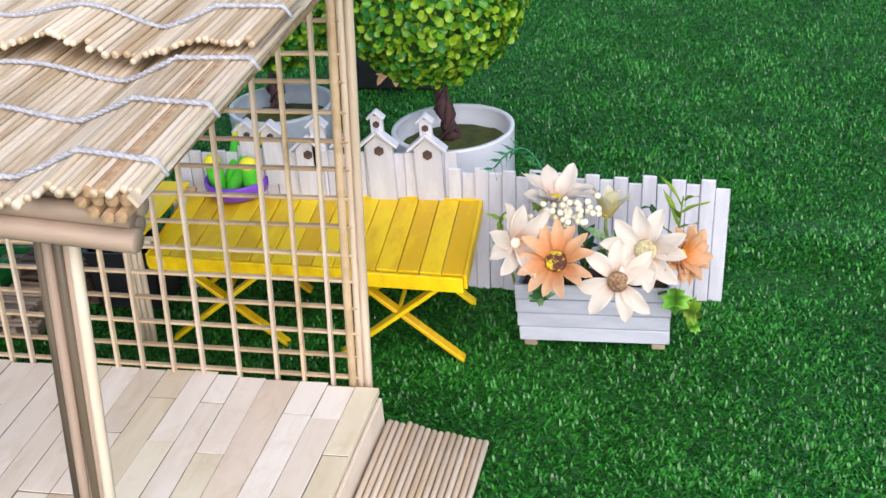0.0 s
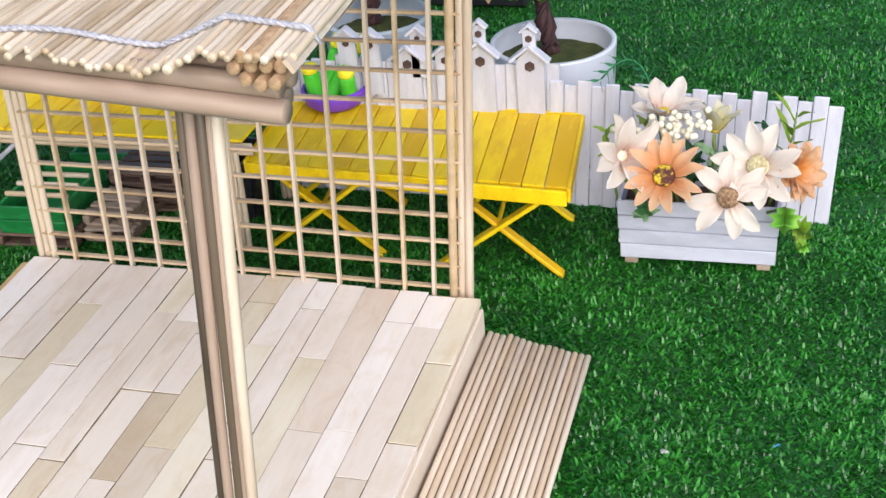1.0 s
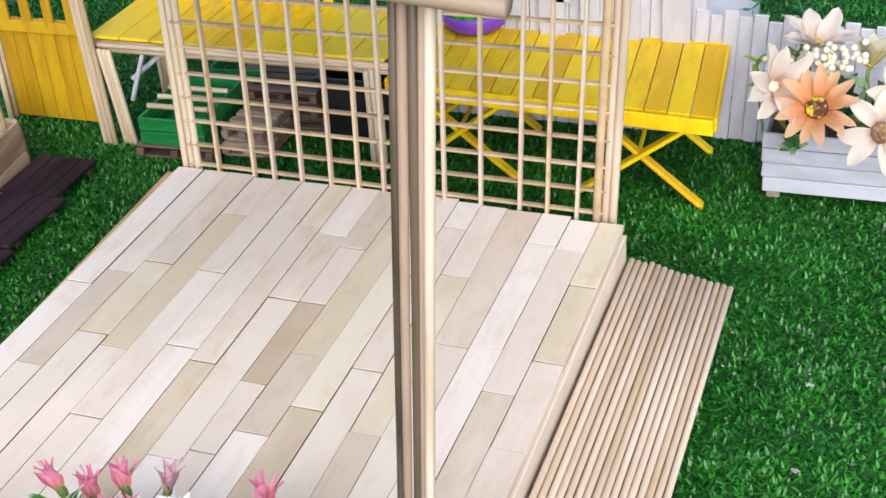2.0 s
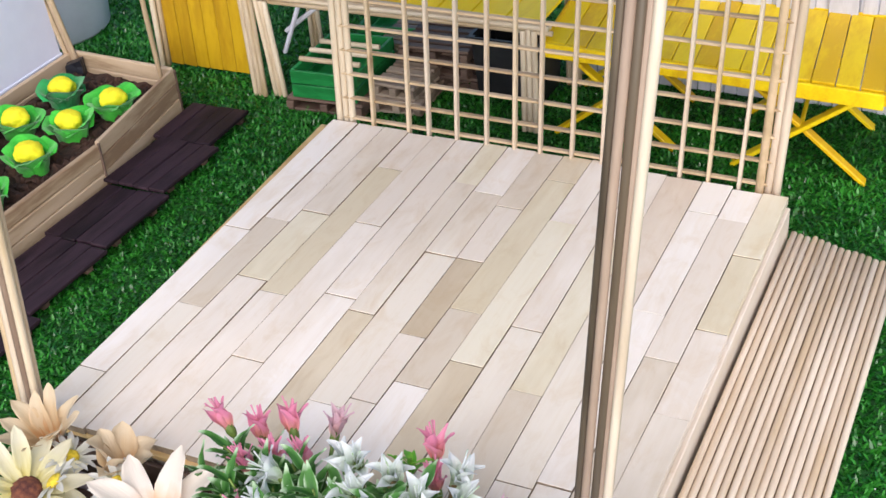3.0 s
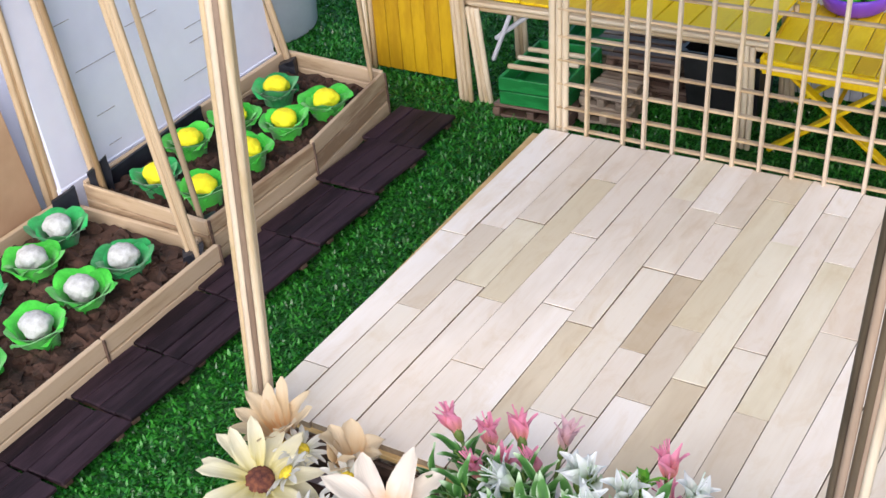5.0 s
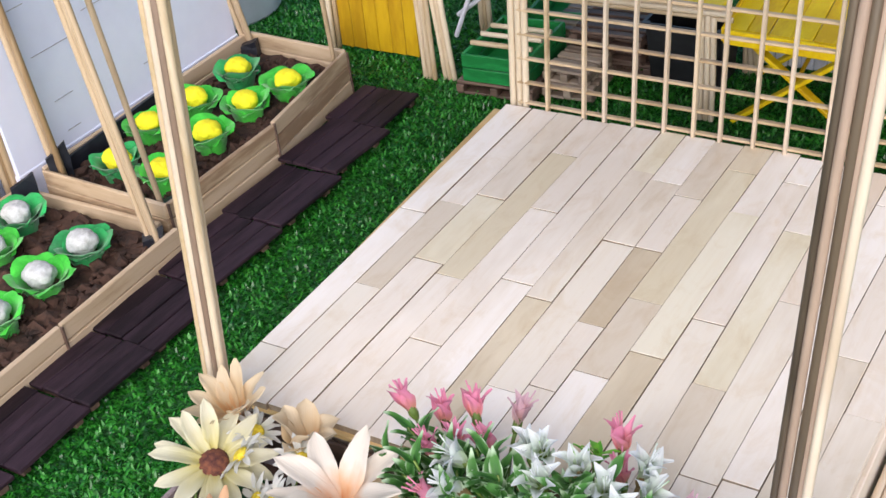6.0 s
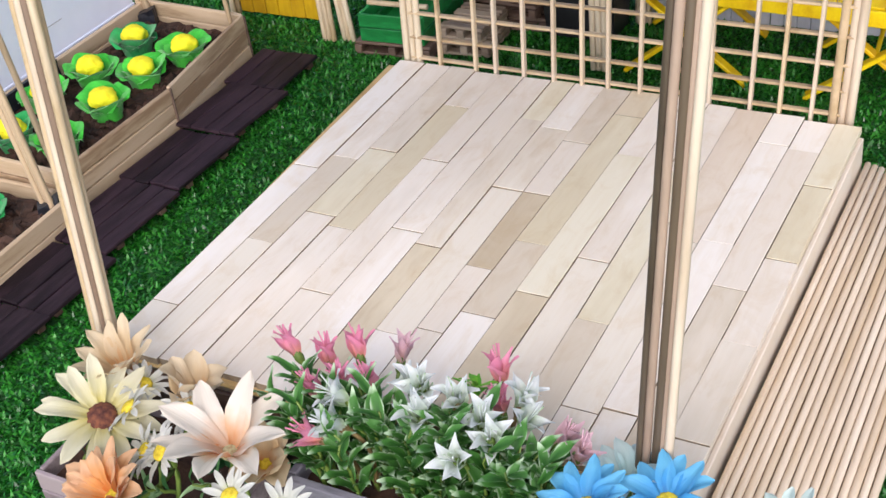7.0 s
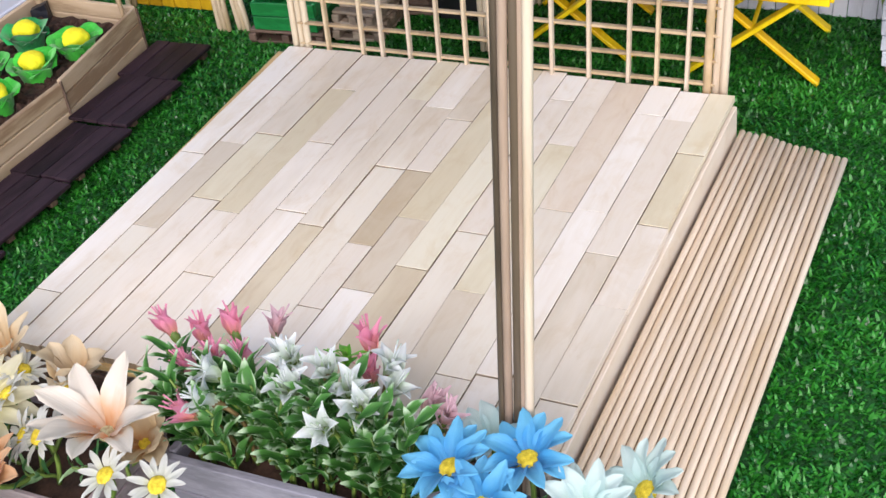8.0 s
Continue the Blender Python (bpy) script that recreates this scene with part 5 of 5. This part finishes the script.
    wall_run(p, c["fm"], c["fn"], 0.0350, 3, seed=2)
    wall_run(p, c["fn"], c["bn"], 0.0350, 3, seed=3)
    wall_run(p, c["bn"], c["bf"], 0.0360, 3, seed=4)
    wall_run(p, c["bf"], c["fr"], 0.0370, 3, seed=5)
    # added dark strips stand in for the shaded gap and string at joints
    for q in ("fm", "fr", "fn"):
        me = box_mesh("corner_batten", (0.0016, 0.0016, 0.0355), 0.0004, 0.0002, 9)
        part("corner_batten", me, "palletdark", p, m=pose(c[q][0] + 0.0020, c[q][1], 0.0180))
    soil_sheet(p, [(-0.272, 0.148), (-0.160, 0.145), (-0.1755, 0.366), (-0.273, 0.371)], 0.021, 3, 420)
    liner(p, (-0.266, 0.364, 0.026), (0.014, 0.008, 0.014), 20)
    liner(p, (-0.2670, 0.1545, 0.033), (0.0025, 0.016, 0.030), -35)
    liner(p, (-0.2715, 0.21, 0.0295), (0.003, 0.11, 0.014), 0)
    liner(p, (-0.166, 0.151, 0.026), (0.010, 0.010, 0.010), 30)
    poles(p, (-0.270, 0.3700, 0.020), (-0.2798, 0.3700, 0.068), 3, seed=41)
    poles(p, (-0.1785, 0.3597, 0.020), (-0.1797, 0.3597, 0.0824), 1, seed=42)
    poles(p, (-0.2655, 0.1530, 0.020), (-0.2768, 0.1530, 0.150), 3, seed=43)
    poles(p, (-0.1670, 0.1475, 0.020), (-0.1815, 0.1475, 0.166), 1, seed=44)


def build_bed_near():
    p = thing("raised_bed", "low oiled wooden raised bed with white cauliflowers", "raised bed", (-0.212, 0.02, 0))
    c = {"ff": (-0.1450, 0.1345), "fm": (-0.1405, 0.0260), "fn": (-0.1370, -0.0900), "bn": (-0.285, -0.0900), "bf": (-0.286, 0.1345)}
    wall_run(p, c["ff"], c["fm"], 0.0255, 2, seed=11)
    wall_run(p, c["fm"], c["fn"], 0.0255, 2, seed=12)
    wall_run(p, c["fn"], c["bn"], 0.0255, 2, seed=13)
    wall_run(p, c["bn"], c["bf"], 0.0265, 2, seed=14)
    wall_run(p, c["bf"], (-0.1615, 0.1370), 0.0235, 2, seed=15)
    # same added dark strip for the gaps in this wall
    me = box_mesh("corner_batten", (0.0016, 0.0016, 0.0245), 0.0004, 0.0002, 9)
    for q in ("ff", "fm"):
        part("corner_batten", me, "palletdark", p, m=pose(c[q][0] + 0.0020, c[q][1], 0.0125))
    soil_sheet(p, [(-0.283, -0.088), (-0.1395, -0.088), (-0.1475, 0.132), (-0.284, 0.132)], 0.0155, 9, 760)
    liner(p, (-0.155, 0.1225, 0.0200), (0.014, 0.010, 0.011), 40)
    liner(p, (-0.2740, 0.126, 0.026), (0.003, 0.018, 0.024), -40)
    poles(p, (-0.1530, 0.1220, 0.014), (-0.1725, 0.1220, 0.180), 3, 0.0022, seed=45)


build_bed_far()
build_bed_near()


def cabbage(at, r, leaf_m, curd_m, label, seed):
    c = thing("cabbage" if curd_m == "curd_y" else "cauliflower", label, "vegetable", at)
    rn = random.Random(seed)
    for k in range(8):
        L = k // 4
        bm = bmesh.new()
        nu, nv = 11, 9
        rows = []
        high = r * (1.22 + rn.uniform(-0.10, 0.12) - 0.10 * L)
        reach = rn.uniform(0.85, 1.12)
        for j in range(nv):
            t = j / (nv - 1)
            row = []
            for i in range(nu):
                u = 2 * i / (nu - 1) - 1
                rad = r * (0.56 - 0.06 * L + 0.14 * t + (0.36 - 0.13 * L) * reach * t ** 2.6)
                half = u * radians(72 - 10 * t ** 3) * (1 - 0.22 * t ** 4 * abs(u))
                edge = 1 - (0.20 + 0.10 * L) * abs(u) ** 2.4 * t
                ruf = t * t * (0.055 * r * math.sin(u * 5.0 + seed * 1.7 + k * 2.1) + 0.10 * r * noise.noise(Vector((u * 1.8, t * 2, seed * 1.3 + k))))
                rr = rad + 0.6 * ruf + 0.05 * r * t * noise.noise(Vector((u * 4, t * 4, seed + k * 3)))
                row.append(bm.verts.new((rr * math.sin(half), rr * math.cos(half), high * edge * (t - 0.16 * t ** 5) + ruf)))
            rows.append(row)
        for p, q in zip(rows, rows[1:]):
            for i in range(nu - 1):
                bm.faces.new((p[i], p[i + 1], q[i + 1], q[i]))
        part("leaf", bm, leaf_m, c, m=pose(*at, rn.uniform(-4, 4), rn.uniform(-4, 4), 90 * (k % 4) + 45 * L + seed * 40 + rn.uniform(-10, 10)), smooth=True)
    bm = bmesh.new()
    knobs = [Vector((math.cos(q * 2.4 + seed), math.sin(q * 2.4 + seed), 0.15 + 0.17 * q)).normalized() for q in range(12)]
    for v in bmesh.ops.create_icosphere(bm, subdivisions=4, radius=1.0)["verts"]:
        near = max(v.co.dot(q) for q in knobs)
        k = 0.82 + 0.26 * max(0.0, (near - 0.82) / 0.18) ** 0.6 + 0.06 * noise.noise(v.co * 5 + Vector((seed, 0, 0)))
        v.co = Vector((v.co.x * r * 0.58 * k, v.co.y * r * 0.52 * k, r * 0.80 + v.co.z * r * 0.50 * k))
    part("curd", bm, curd_m, c, "rounded foam heart", m=Matrix.Translation(at), smooth=True)


CABS = [(-0.2405, 0.3190), (-0.1890, 0.3150), (-0.1985, 0.2765), (-0.1960, 0.2300), (-0.2470, 0.2250), (-0.1905, 0.1760), (-0.2330, 0.1760), (-0.2410, 0.2680)]
for k, (x, y) in enumerate(CABS):
    cabbage((x, y, 0.0185), 0.0186, "felt_a" if k in (2, 3, 7) else "felt_b" if k in (0, 6) else "felt_a", "curd_y", "green felt cabbage with a yellow foam heart", k + 1)
CAULS = [(-0.1865, 0.0560, "felt_a"), (-0.1875, 0.0940, "felt_b"), (-0.2570, 0.1030, "felt_b"), (-0.2430, 0.0670, "felt_a"), (-0.1830, 0.0160, "felt_a"), (-0.2450, 0.022, "felt_b"), (-0.186, -0.03, "felt_a")]
for k, (x, y, lm) in enumerate(CAULS):
    cabbage((x, y, 0.0120), 0.0190, lm, "curd_w", "green felt cauliflower with a white foam heart", k + 20)


def build_path():
    ends = (0.3700, 0.3160, 0.2490, 0.1790, 0.1065, 0.0455, -0.0080, -0.0640, -0.1180)
    rights = (-0.1095, -0.1020, -0.0975, -0.0955, -0.0895, -0.0870, -0.0870, -0.0860)
    for k, (y1, y0, xr) in enumerate(zip(ends, ends[1:], rights)):
        rn = random.Random(40 + k)
        wide, ln, x, y, r = 0.0525, y1 - y0 - 0.0012, xr - 0.0262, (y0 + y1) / 2, rn.uniform(-3.5, 2.5)
        p = thing("path_panel", "dark stained slatted wooden path panel on turf", "path panel", (x, y, 0), r, group="garden path panels")
        base = pose(x, y, 0.0008 * (k % 2), rn.uniform(-1.8, 1.8), rn.uniform(-1.6, 1.6), r)
        for i in range(4):
            me = box_mesh("slat", (wide / 4 - 0.0004, ln + rn.uniform(-0.0016, 0.0008), 0.0028), 0.0005, 0.0002, 700 + k * 4 + i)
            part("slat", me, "dark", p, m=base @ pose(-wide * 0.375 + wide / 4 * i, rn.uniform(-0.0006, 0.0006), 0.0072 + rn.uniform(-0.0004, 0.0005), 0, rn.uniform(-1.5, 1.5), rn.uniform(-0.4, 0.4)))
        for yy in (-0.020, 0.020):
            bm = bmesh.new()
            box(bm, (-0.0022, yy, 0.0028), (0.0500, 0.006, 0.0052), bevel=0.0005)
            part("batten", bm, "palletdark", p, m=base)


build_path()


# ---- crate, pallets and clutter under the bench ----
def build_crate(at, rz, label):
    c = thing("crate", label, "crate", at, rz)
    base = pose(*at, 0, 0, rz)
    wx, wy = 0.054, 0.070
    for k in range(2):
        z = 0.0060 + 0.0115 * k
        for s in (-1, 1):
            part("slat", box_mesh("slat", (wx, 0.0026, 0.0108), 0.0006, 0.0002, 800 + k), "crate", c, m=base @ pose(0, s * wy / 2, z))
            part("slat", box_mesh("slat", (0.0026, wy - 0.003, 0.0108), 0.0006, 0.0002, 810 + k), "crate", c, m=base @ pose(s * (wx / 2 - 0.0014), 0, z))
    bm = bmesh.new()
    box(bm, (0, 0, 0.0030), (wx - 0.003, wy - 0.003, 0.0024))
    part("bottom", bm, "crate", c, m=base)
    return c


build_crate((-0.0610, 0.4330, 0.0110), 3, "open green slatted crate under the bench")
build_crate((-0.0600, 0.5350, 0.004), 6, "second green slatted crate further back")


def build_pallet(at, rz, label, material, wx=0.062, wy=0.085, n=5):
    p = thing("pallet", label, "pallet", at, rz)
    base = pose(*at, 0, 0, rz)
    for k in range(n):
        part("board", box_mesh("board", (wx, wy / n - 0.0035, 0.0024), 0.0005, 0.0002, 830 + k), material, p, m=base @ pose(0, -wy / 2 + wy / n * (k + 0.5), 0.0098))
        part("board", box_mesh("board", (wx, wy / n - 0.0035, 0.0024), 0.0005, 0.0002, 840 + k), material, p, m=base @ pose(0, -wy / 2 + wy / n * (k + 0.5), 0.0013))
    for s in (-1, 0, 1):
        part("bearer", box_mesh("bearer", (0.006, wy, 0.0058), 0.0005, 0.0002, 850 + s), material, p, m=base @ pose(s * (wx / 2 - 0.003), 0, 0.0055))
    return p


build_pallet((-0.0620, 0.4310, 0.0), 3, "grey brown slatted pallet under the green crate", "palletdark", 0.064, 0.072)
build_pallet((-0.0080, 0.4330, 0.0), 4, "pale slatted pallet lying on the turf", "pallet", 0.040, 0.046, 4)
build_pallet((-0.0090, 0.4350, 0.0112), -2, "second pale pallet stacked on the first", "pallet", 0.036, 0.044, 4)
build_pallet((0.006, 0.4860, 0.0), 5, "dark brown pallet behind the others", "palletdark", 0.060, 0.056)
build_pallet((0.004, 0.4870, 0.0112), -4, "dark brown pallet stacked behind", "palletdark", 0.060, 0.056)
build_pallet((0.002, 0.4850, 0.0224), 2, "third dark brown pallet on the stack", "palletdark", 0.058, 0.054)
build_pallet((-0.042, 0.5050, 0.0), 0, "pale pallet at the back under the bench", "pallet", 0.034, 0.050)
build_pallet((-0.042, 0.5050, 0.0112), 3, "pale pallet on the back one", "pallet", 0.034, 0.050)
for k in range(3):
    s = thing("cane_offcut", "short bamboo offcut lying across the green crate", "stick", (-0.060, 0.414 + 0.014 * k, 0.035))
    part("stick", stick_mesh("stick", 0.051, 0.0021, 8, 0, 870 + k), "stick", s, m=along((-0.086, 0.412 + 0.016 * k, 0.0360), (-0.036, 0.414 + 0.016 * k, 0.0360)))


def build_tray():
    t = thing("storage_tray", "black plastic storage tray under the bench", "tray", (0.066, 0.476, 0))
    bm = bmesh.new()
    outer = [(-0.030, -0.020), (0.030, -0.020), (0.030, 0.020), (-0.030, 0.020)]
    rings = []
    for grow, z in ((0.90, 0.001), (1.0, 0.046), (1.05, 0.046), (1.05, 0.049), (0.96, 0.049), (0.87, 0.004)):
        rings.append([bm.verts.new((0.066 + x * grow, 0.476 + y * grow, z)) for x, y in outer])
    for a, b in zip(rings, rings[1:]):
        for i in range(4):
            bm.faces.new((a[i], a[(i + 1) % 4], b[(i + 1) % 4], b[i]))
    bm.faces.new(rings[0][::-1]), bm.faces.new(rings[-1])
    bmesh.ops.bevel(bm, geom=[e for e in bm.edges if abs(e.verts[0].co.z - e.verts[1].co.z) > 0.02], offset=0.003, segments=2, affect="EDGES")
    part("shell", bm, "black", t)


build_tray()


def build_bowl():
    b = thing("bowl", "purple plastic bowl on the yellow table", "bowl", (0.1455, 0.511, 0.0735))
    bm = bmesh.new()
    lathe(bm, [(0.0005, 0.0), (0.017, 0.0), (0.0225, 0.004), (0.0245, 0.0105), (0.0250, 0.0135), (0.0240, 0.0150), (0.0222, 0.0135), (0.0205, 0.005), (0.016, 0.002), (0.0005, 0.002)], 40)
    part("shell", bm, "purple", b, m=Matrix.Translation((0.1455, 0.511, 0.0737)), smooth=True)
    tips = ((0.1330, 0.504, 0.084, 0.1325, 0.500, 0.108), (0.1400, 0.512, 0.082, 0.1500, 0.524, 0.122), (0.1450, 0.505, 0.082, 0.1665, 0.520, 0.122), (0.1600, 0.502, 0.084, 0.1615, 0.497, 0.107))
    for k, (x0, y0, z0, x1, y1, z1) in enumerate(tips):
        f = thing("foam_shape", "bright green rounded foam stick with a yellow tip", "toy", (x0, y0, z0), group="foam sticks in the bowl")
        a, d = Vector((x0, y0, z0)), Vector((x1 - x0, y1 - y0, z1 - z0))
        bm = bmesh.new()
        tube(bm, [a + d * t for t in (-0.25, -0.2, 0.0, 0.3, 0.7, 0.8)], [0.002, 0.0050, 0.0058, 0.0060, 0.0060, 0.0056], 12)
        part("body", bm, "cactus", f, smooth=True)
        bm = bmesh.new()
        tube(bm, [a + d * t for t in (0.79, 0.84, 0.96, 1.04, 1.07)], [0.0054, 0.0063, 0.0060, 0.0042, 0.0012], 12)
        part("tip", bm, "cactustip", f, smooth=True)


build_bowl()


# ---- boards and pot behind the beds ----
def build_boards():
    b = thing("white_board", "white panelled board standing behind the raised bed", "board", (-0.292, 0.25, 0))
    part("panel", box_mesh("panel", (0.004, 0.238, 0.42), 0.0008, 0.0, 1), "board", b, m=pose(-0.2930, 0.2500, 0.21, 0, -3.0, 0))
    rn = random.Random(31)
    for k in range(15):
        part("seam", box_mesh("seam", (0.0006, rn.uniform(0.012, 0.05), 0.0005), 0.0, 0.0, k), "pencil", b, "thin dark scored line", m=pose(-0.2907 - 0.052 * (0.045 + 0.012 * k - 0.21), rn.uniform(0.17, 0.33), 0.045 + 0.012 * k, 0, -3.0, 0))
    part("seam", box_mesh("seam", (0.0006, 0.0007, 0.2), 0.0, 0.0, 77), "pencil", b, m=pose(-0.2880, 0.2120, 0.14, 0, -3.0, 0))
    part("foot_rail", box_mesh("foot_rail", (0.006, 0.24, 0.012), 0.001, 0.0, 2), "board", b, m=pose(-0.2840, 0.25, 0.030))
    c = thing("white_board", "second white board in shade beyond the first", "board", (-0.34, 0.09, 0))
    part("panel", box_mesh("panel", (0.004, 0.22, 0.42), 0.0008, 0.0, 3), "board", c, m=pose(-0.335, 0.085, 0.21, 0, -3.0, -6))
    d = thing("cardboard_sheet", "tan cardboard sheet leaning beside the bed", "cardboard", (-0.30, 0.06, 0))
    part("sheet", box_mesh("sheet", (0.003, 0.150, 0.12), 0.0006, 0.0, 4), "card", d, m=pose(-0.3000, 0.045, 0.060, 0, -8, 0))
    e = thing("bamboo_poles", "bamboo pole bundle standing between the boards", "poles", (-0.292, 0.128, 0))
    bundle(e, "pole", (-0.292, 0.1300, 0.0), (-0.2935, 0.1300, 0.34), 0.0026, [(-0.005, 0), (0, 0.001), (0.005, 0)], "bamboo", "", 47)


build_boards()
build_pot("large_pot", "tall pale lavender white pot behind the board", (-0.392, 0.470, 0.0), 0.0720, 0.22, "pot", taper=0.78)


# fallen peach blossom by the far trough
flower("blossom", "peach silk blossom drooping over the black trough", (0.163, 0.896, 0.0400), (0.25, -0.75, -0.35), 0.0300, 7, 0.0130, "pet_orange", "eye_yellow", 0.0040, (0.158, 0.930, 0.047), 20, 50, 0.35, 0.6, 1, 91)


# ---- turf blades ----
def build_turf():
    """Ribbon blades, bent over and curled; their lean turns slowly from patch to patch."""
    rng = np.random.default_rng(3)
    near, far = 380000, 160000
    x = np.concatenate([rng.uniform(-0.40, 0.74, near), rng.uniform(-0.12, 0.88, far)])
    y = np.concatenate([rng.uniform(-0.16, 0.74, near), rng.uniform(0.74, 1.45, far)])
    size = np.concatenate([np.ones(near), np.full(far, 1.1)])
    keep = ~((x > -0.004) & (x < 0.3655) & (y > 0.002) & (y < 0.3165))
    keep &= ~((x > -0.290) & (x < -0.148) & (y < 0.370))
    x, y, size = x[keep], y[keep], size[keep]
    n = len(x)
    along = np.clip((x - 0.42) / 0.12, 0, 1)
    z0 = 0.0085 * along * np.exp(-((y - 0.585 + 0.10 * (x - 0.5)) / 0.035) ** 2) - 0.0022
    patch = np.sin(x * 31 + 2 * np.sin(y * 17)) * np.cos(y * 43 + 1.5 * np.sin(x * 13))
    ln = rng.uniform(0.0038, 0.0066, n) * (1 + 0.18 * patch) * size
    a = rng.uniform(0, 2 * np.pi, n)
    dx, dy = np.cos(a) + 0.35, np.sin(a) - 0.45 + 0.3 * patch
    dn = np.hypot(dx, dy) + 1e-6
    dx, dy = dx / dn, dy / dn
    w = rng.uniform(0.00045, 0.00090, n) * size * np.clip(1.25 - 0.55 * (y - 0.1), 0.72, 1.2)
    tw = rng.uniform(-0.9, 0.9, n)
    bend0, bend1 = rng.uniform(0.05, 0.75, n), rng.uniform(0.7, 2.3, n)
    v = np.empty((n, 7, 3), np.float32)
    px, py, pz = x.copy(), y.copy(), z0.copy()
    for k in range(4):
        f = k / 3
        turn = tw * f
        sx, sy = (-dy * np.cos(turn) + dx * np.sin(turn)) * w, (dx * np.cos(turn) + dy * np.sin(turn)) * w
        sz = np.sin(turn) * w * 0.6
        if k < 3:
            thick = (1.0, 1.05, 0.85)[k]
            v[:, 2 * k] = np.stack([px - sx * thick, py - sy * thick, pz - sz], 1)
            v[:, 2 * k + 1] = np.stack([px + sx * thick, py + sy * thick, pz + sz], 1)
        else:
            v[:, 6] = np.stack([px, py, pz], 1)
        b = bend0 + (bend1 - bend0) * (f + 0.15)
        px, py, pz = px + dx * np.sin(b) * ln / 3, py + dy * np.sin(b) * ln / 3, np.maximum(pz + np.cos(b) * ln / 3, z0 + 0.0004)
    me = bpy.data.meshes.new("turf")
    me.vertices.add(n * 7)
    me.vertices.foreach_set("co", v.ravel())
    i0 = np.arange(n, dtype=np.int32)[:, None] * 7
    loops = np.concatenate([i0 + np.array([q], np.int32) for q in ([0, 1, 3, 2], [2, 3, 5, 4], [4, 5, 6])], 1)
    me.loops.add(n * 11)
    me.loops.foreach_set("vertex_index", loops.ravel())
    me.polygons.add(n * 3)
    st = (np.arange(n, dtype=np.int32)[:, None] * 11 + np.array([[0, 4, 8]], np.int32)).ravel()
    me.polygons.foreach_set("loop_start", st)
    me.polygons.foreach_set("use_smooth", np.ones(n * 3, bool))
    me.update(calc_edges=True)
    blade = mat("turf blade", (0.010, 0.108, 0.011), (0.039, 0.275, 0.025), 0.30, 14, (1, 1, 1), 0.0, island=0.9, c3=(0.0195, 0.180, 0.0165), spec=0.6, thin=0.15)
    # some blades are glossier than the rest
    n, l = blade.node_tree.nodes, blade.node_tree.links
    ge, shine = n.new("ShaderNodeNewGeometry"), n.new("ShaderNodeValToRGB")
    shine.color_ramp.elements[0].position, shine.color_ramp.elements[0].color = 0.24, (0.13, 0.13, 0.13, 1)
    shine.color_ramp.elements[1].position, shine.color_ramp.elements[1].color = 0.42, (0.42, 0.42, 0.42, 1)
    l.new(ge.outputs["Random Per Island"], shine.inputs["Fac"])
    l.new(shine.outputs["Color"], n["Principled BSDF"].inputs["Roughness"])
    me.materials.append(blade)
    tagged(new("turf", me), "short bent blades of green artificial turf", "grass", kind="stuff")


build_turf()


def litter(name, label, at, s, material, seed):
    bm = bmesh.new()
    blob(bm, (0, 0, 0), 1.0, 2, 0.6, 1.7, 1.0, seed)
    for v in bm.verts:
        v.co = Vector((v.co.x * s[0], v.co.y * s[1], v.co.z * s[2]))
    me = mesh_of(bm, name, True)
    me.materials.append(M[material])
    ob = new(name, me)
    ob.matrix_basis = pose(*at, 0, 0, seed * 40)
    tagged(ob, label, "litter")


litter("paper_scrap", "tiny blue scrap lying on the turf", (0.478, 0.252, 0.006), (0.0026, 0.0006, 0.0004), "pet_blue", 1)


def lint_tuft(at, n, seed):
    """A wisp of fine white fibres."""
    rn = random.Random(seed)
    t = thing("lint", "wispy tuft of white lint on the turf", "litter", at)
    for k in range(n):
        bm = bmesh.new()
        a, pts = rn.uniform(0, 6.28), []
        for q in range(7):
            a += rn.uniform(-0.9, 0.9)
            r = 0.0036 * (q / 6 - 0.4)
            pts.append((at[0] + r * math.cos(a) + rn.uniform(-0.001, 0.001), at[1] + r * math.sin(a) * 0.8, at[2] + rn.uniform(0, 0.0012)))
        tube(bm, pts, 0.00022, 5)
        part("fibre", bm, "curd_w", t, smooth=True)


lint_tuft((0.4200, 0.238, 0.0046), 12, 3)
lint_tuft((0.4205, 0.170, 0.0046), 8, 4)


def specks(n):
    """Tiny pale flakes caught in the turf."""
    rn = random.Random(12)
    vs, fs = [], []
    for k in range(n):
        x, y = rn.uniform(0.37, 0.66), rn.uniform(0.02, 1.0)
        a, r, z = rn.uniform(0, 6.28), rn.uniform(0.0004, 0.0011), 0.0042
        i = len(vs)
        for q in range(5):
            vs.append((x + r * math.cos(a + q * 1.257), y + r * rn.uniform(0.5, 1.0) * math.sin(a + q * 1.257), z + rn.uniform(-0.0003, 0.0003)))
        vs.append((x, y, z - 0.0006))
        fs += [(i, i + 1, i + 2, i + 3, i + 4)] + [(i + (q + 1) % 5, i + q, i + 5) for q in range(5)]
    me = bpy.data.meshes.new("specks")
    me.from_pydata(vs, [], fs)
    me.materials.append(M["curd_w"])
    tagged(new("specks", me), "tiny white flakes scattered in the turf", "litter", kind="stuff")


specks(70)
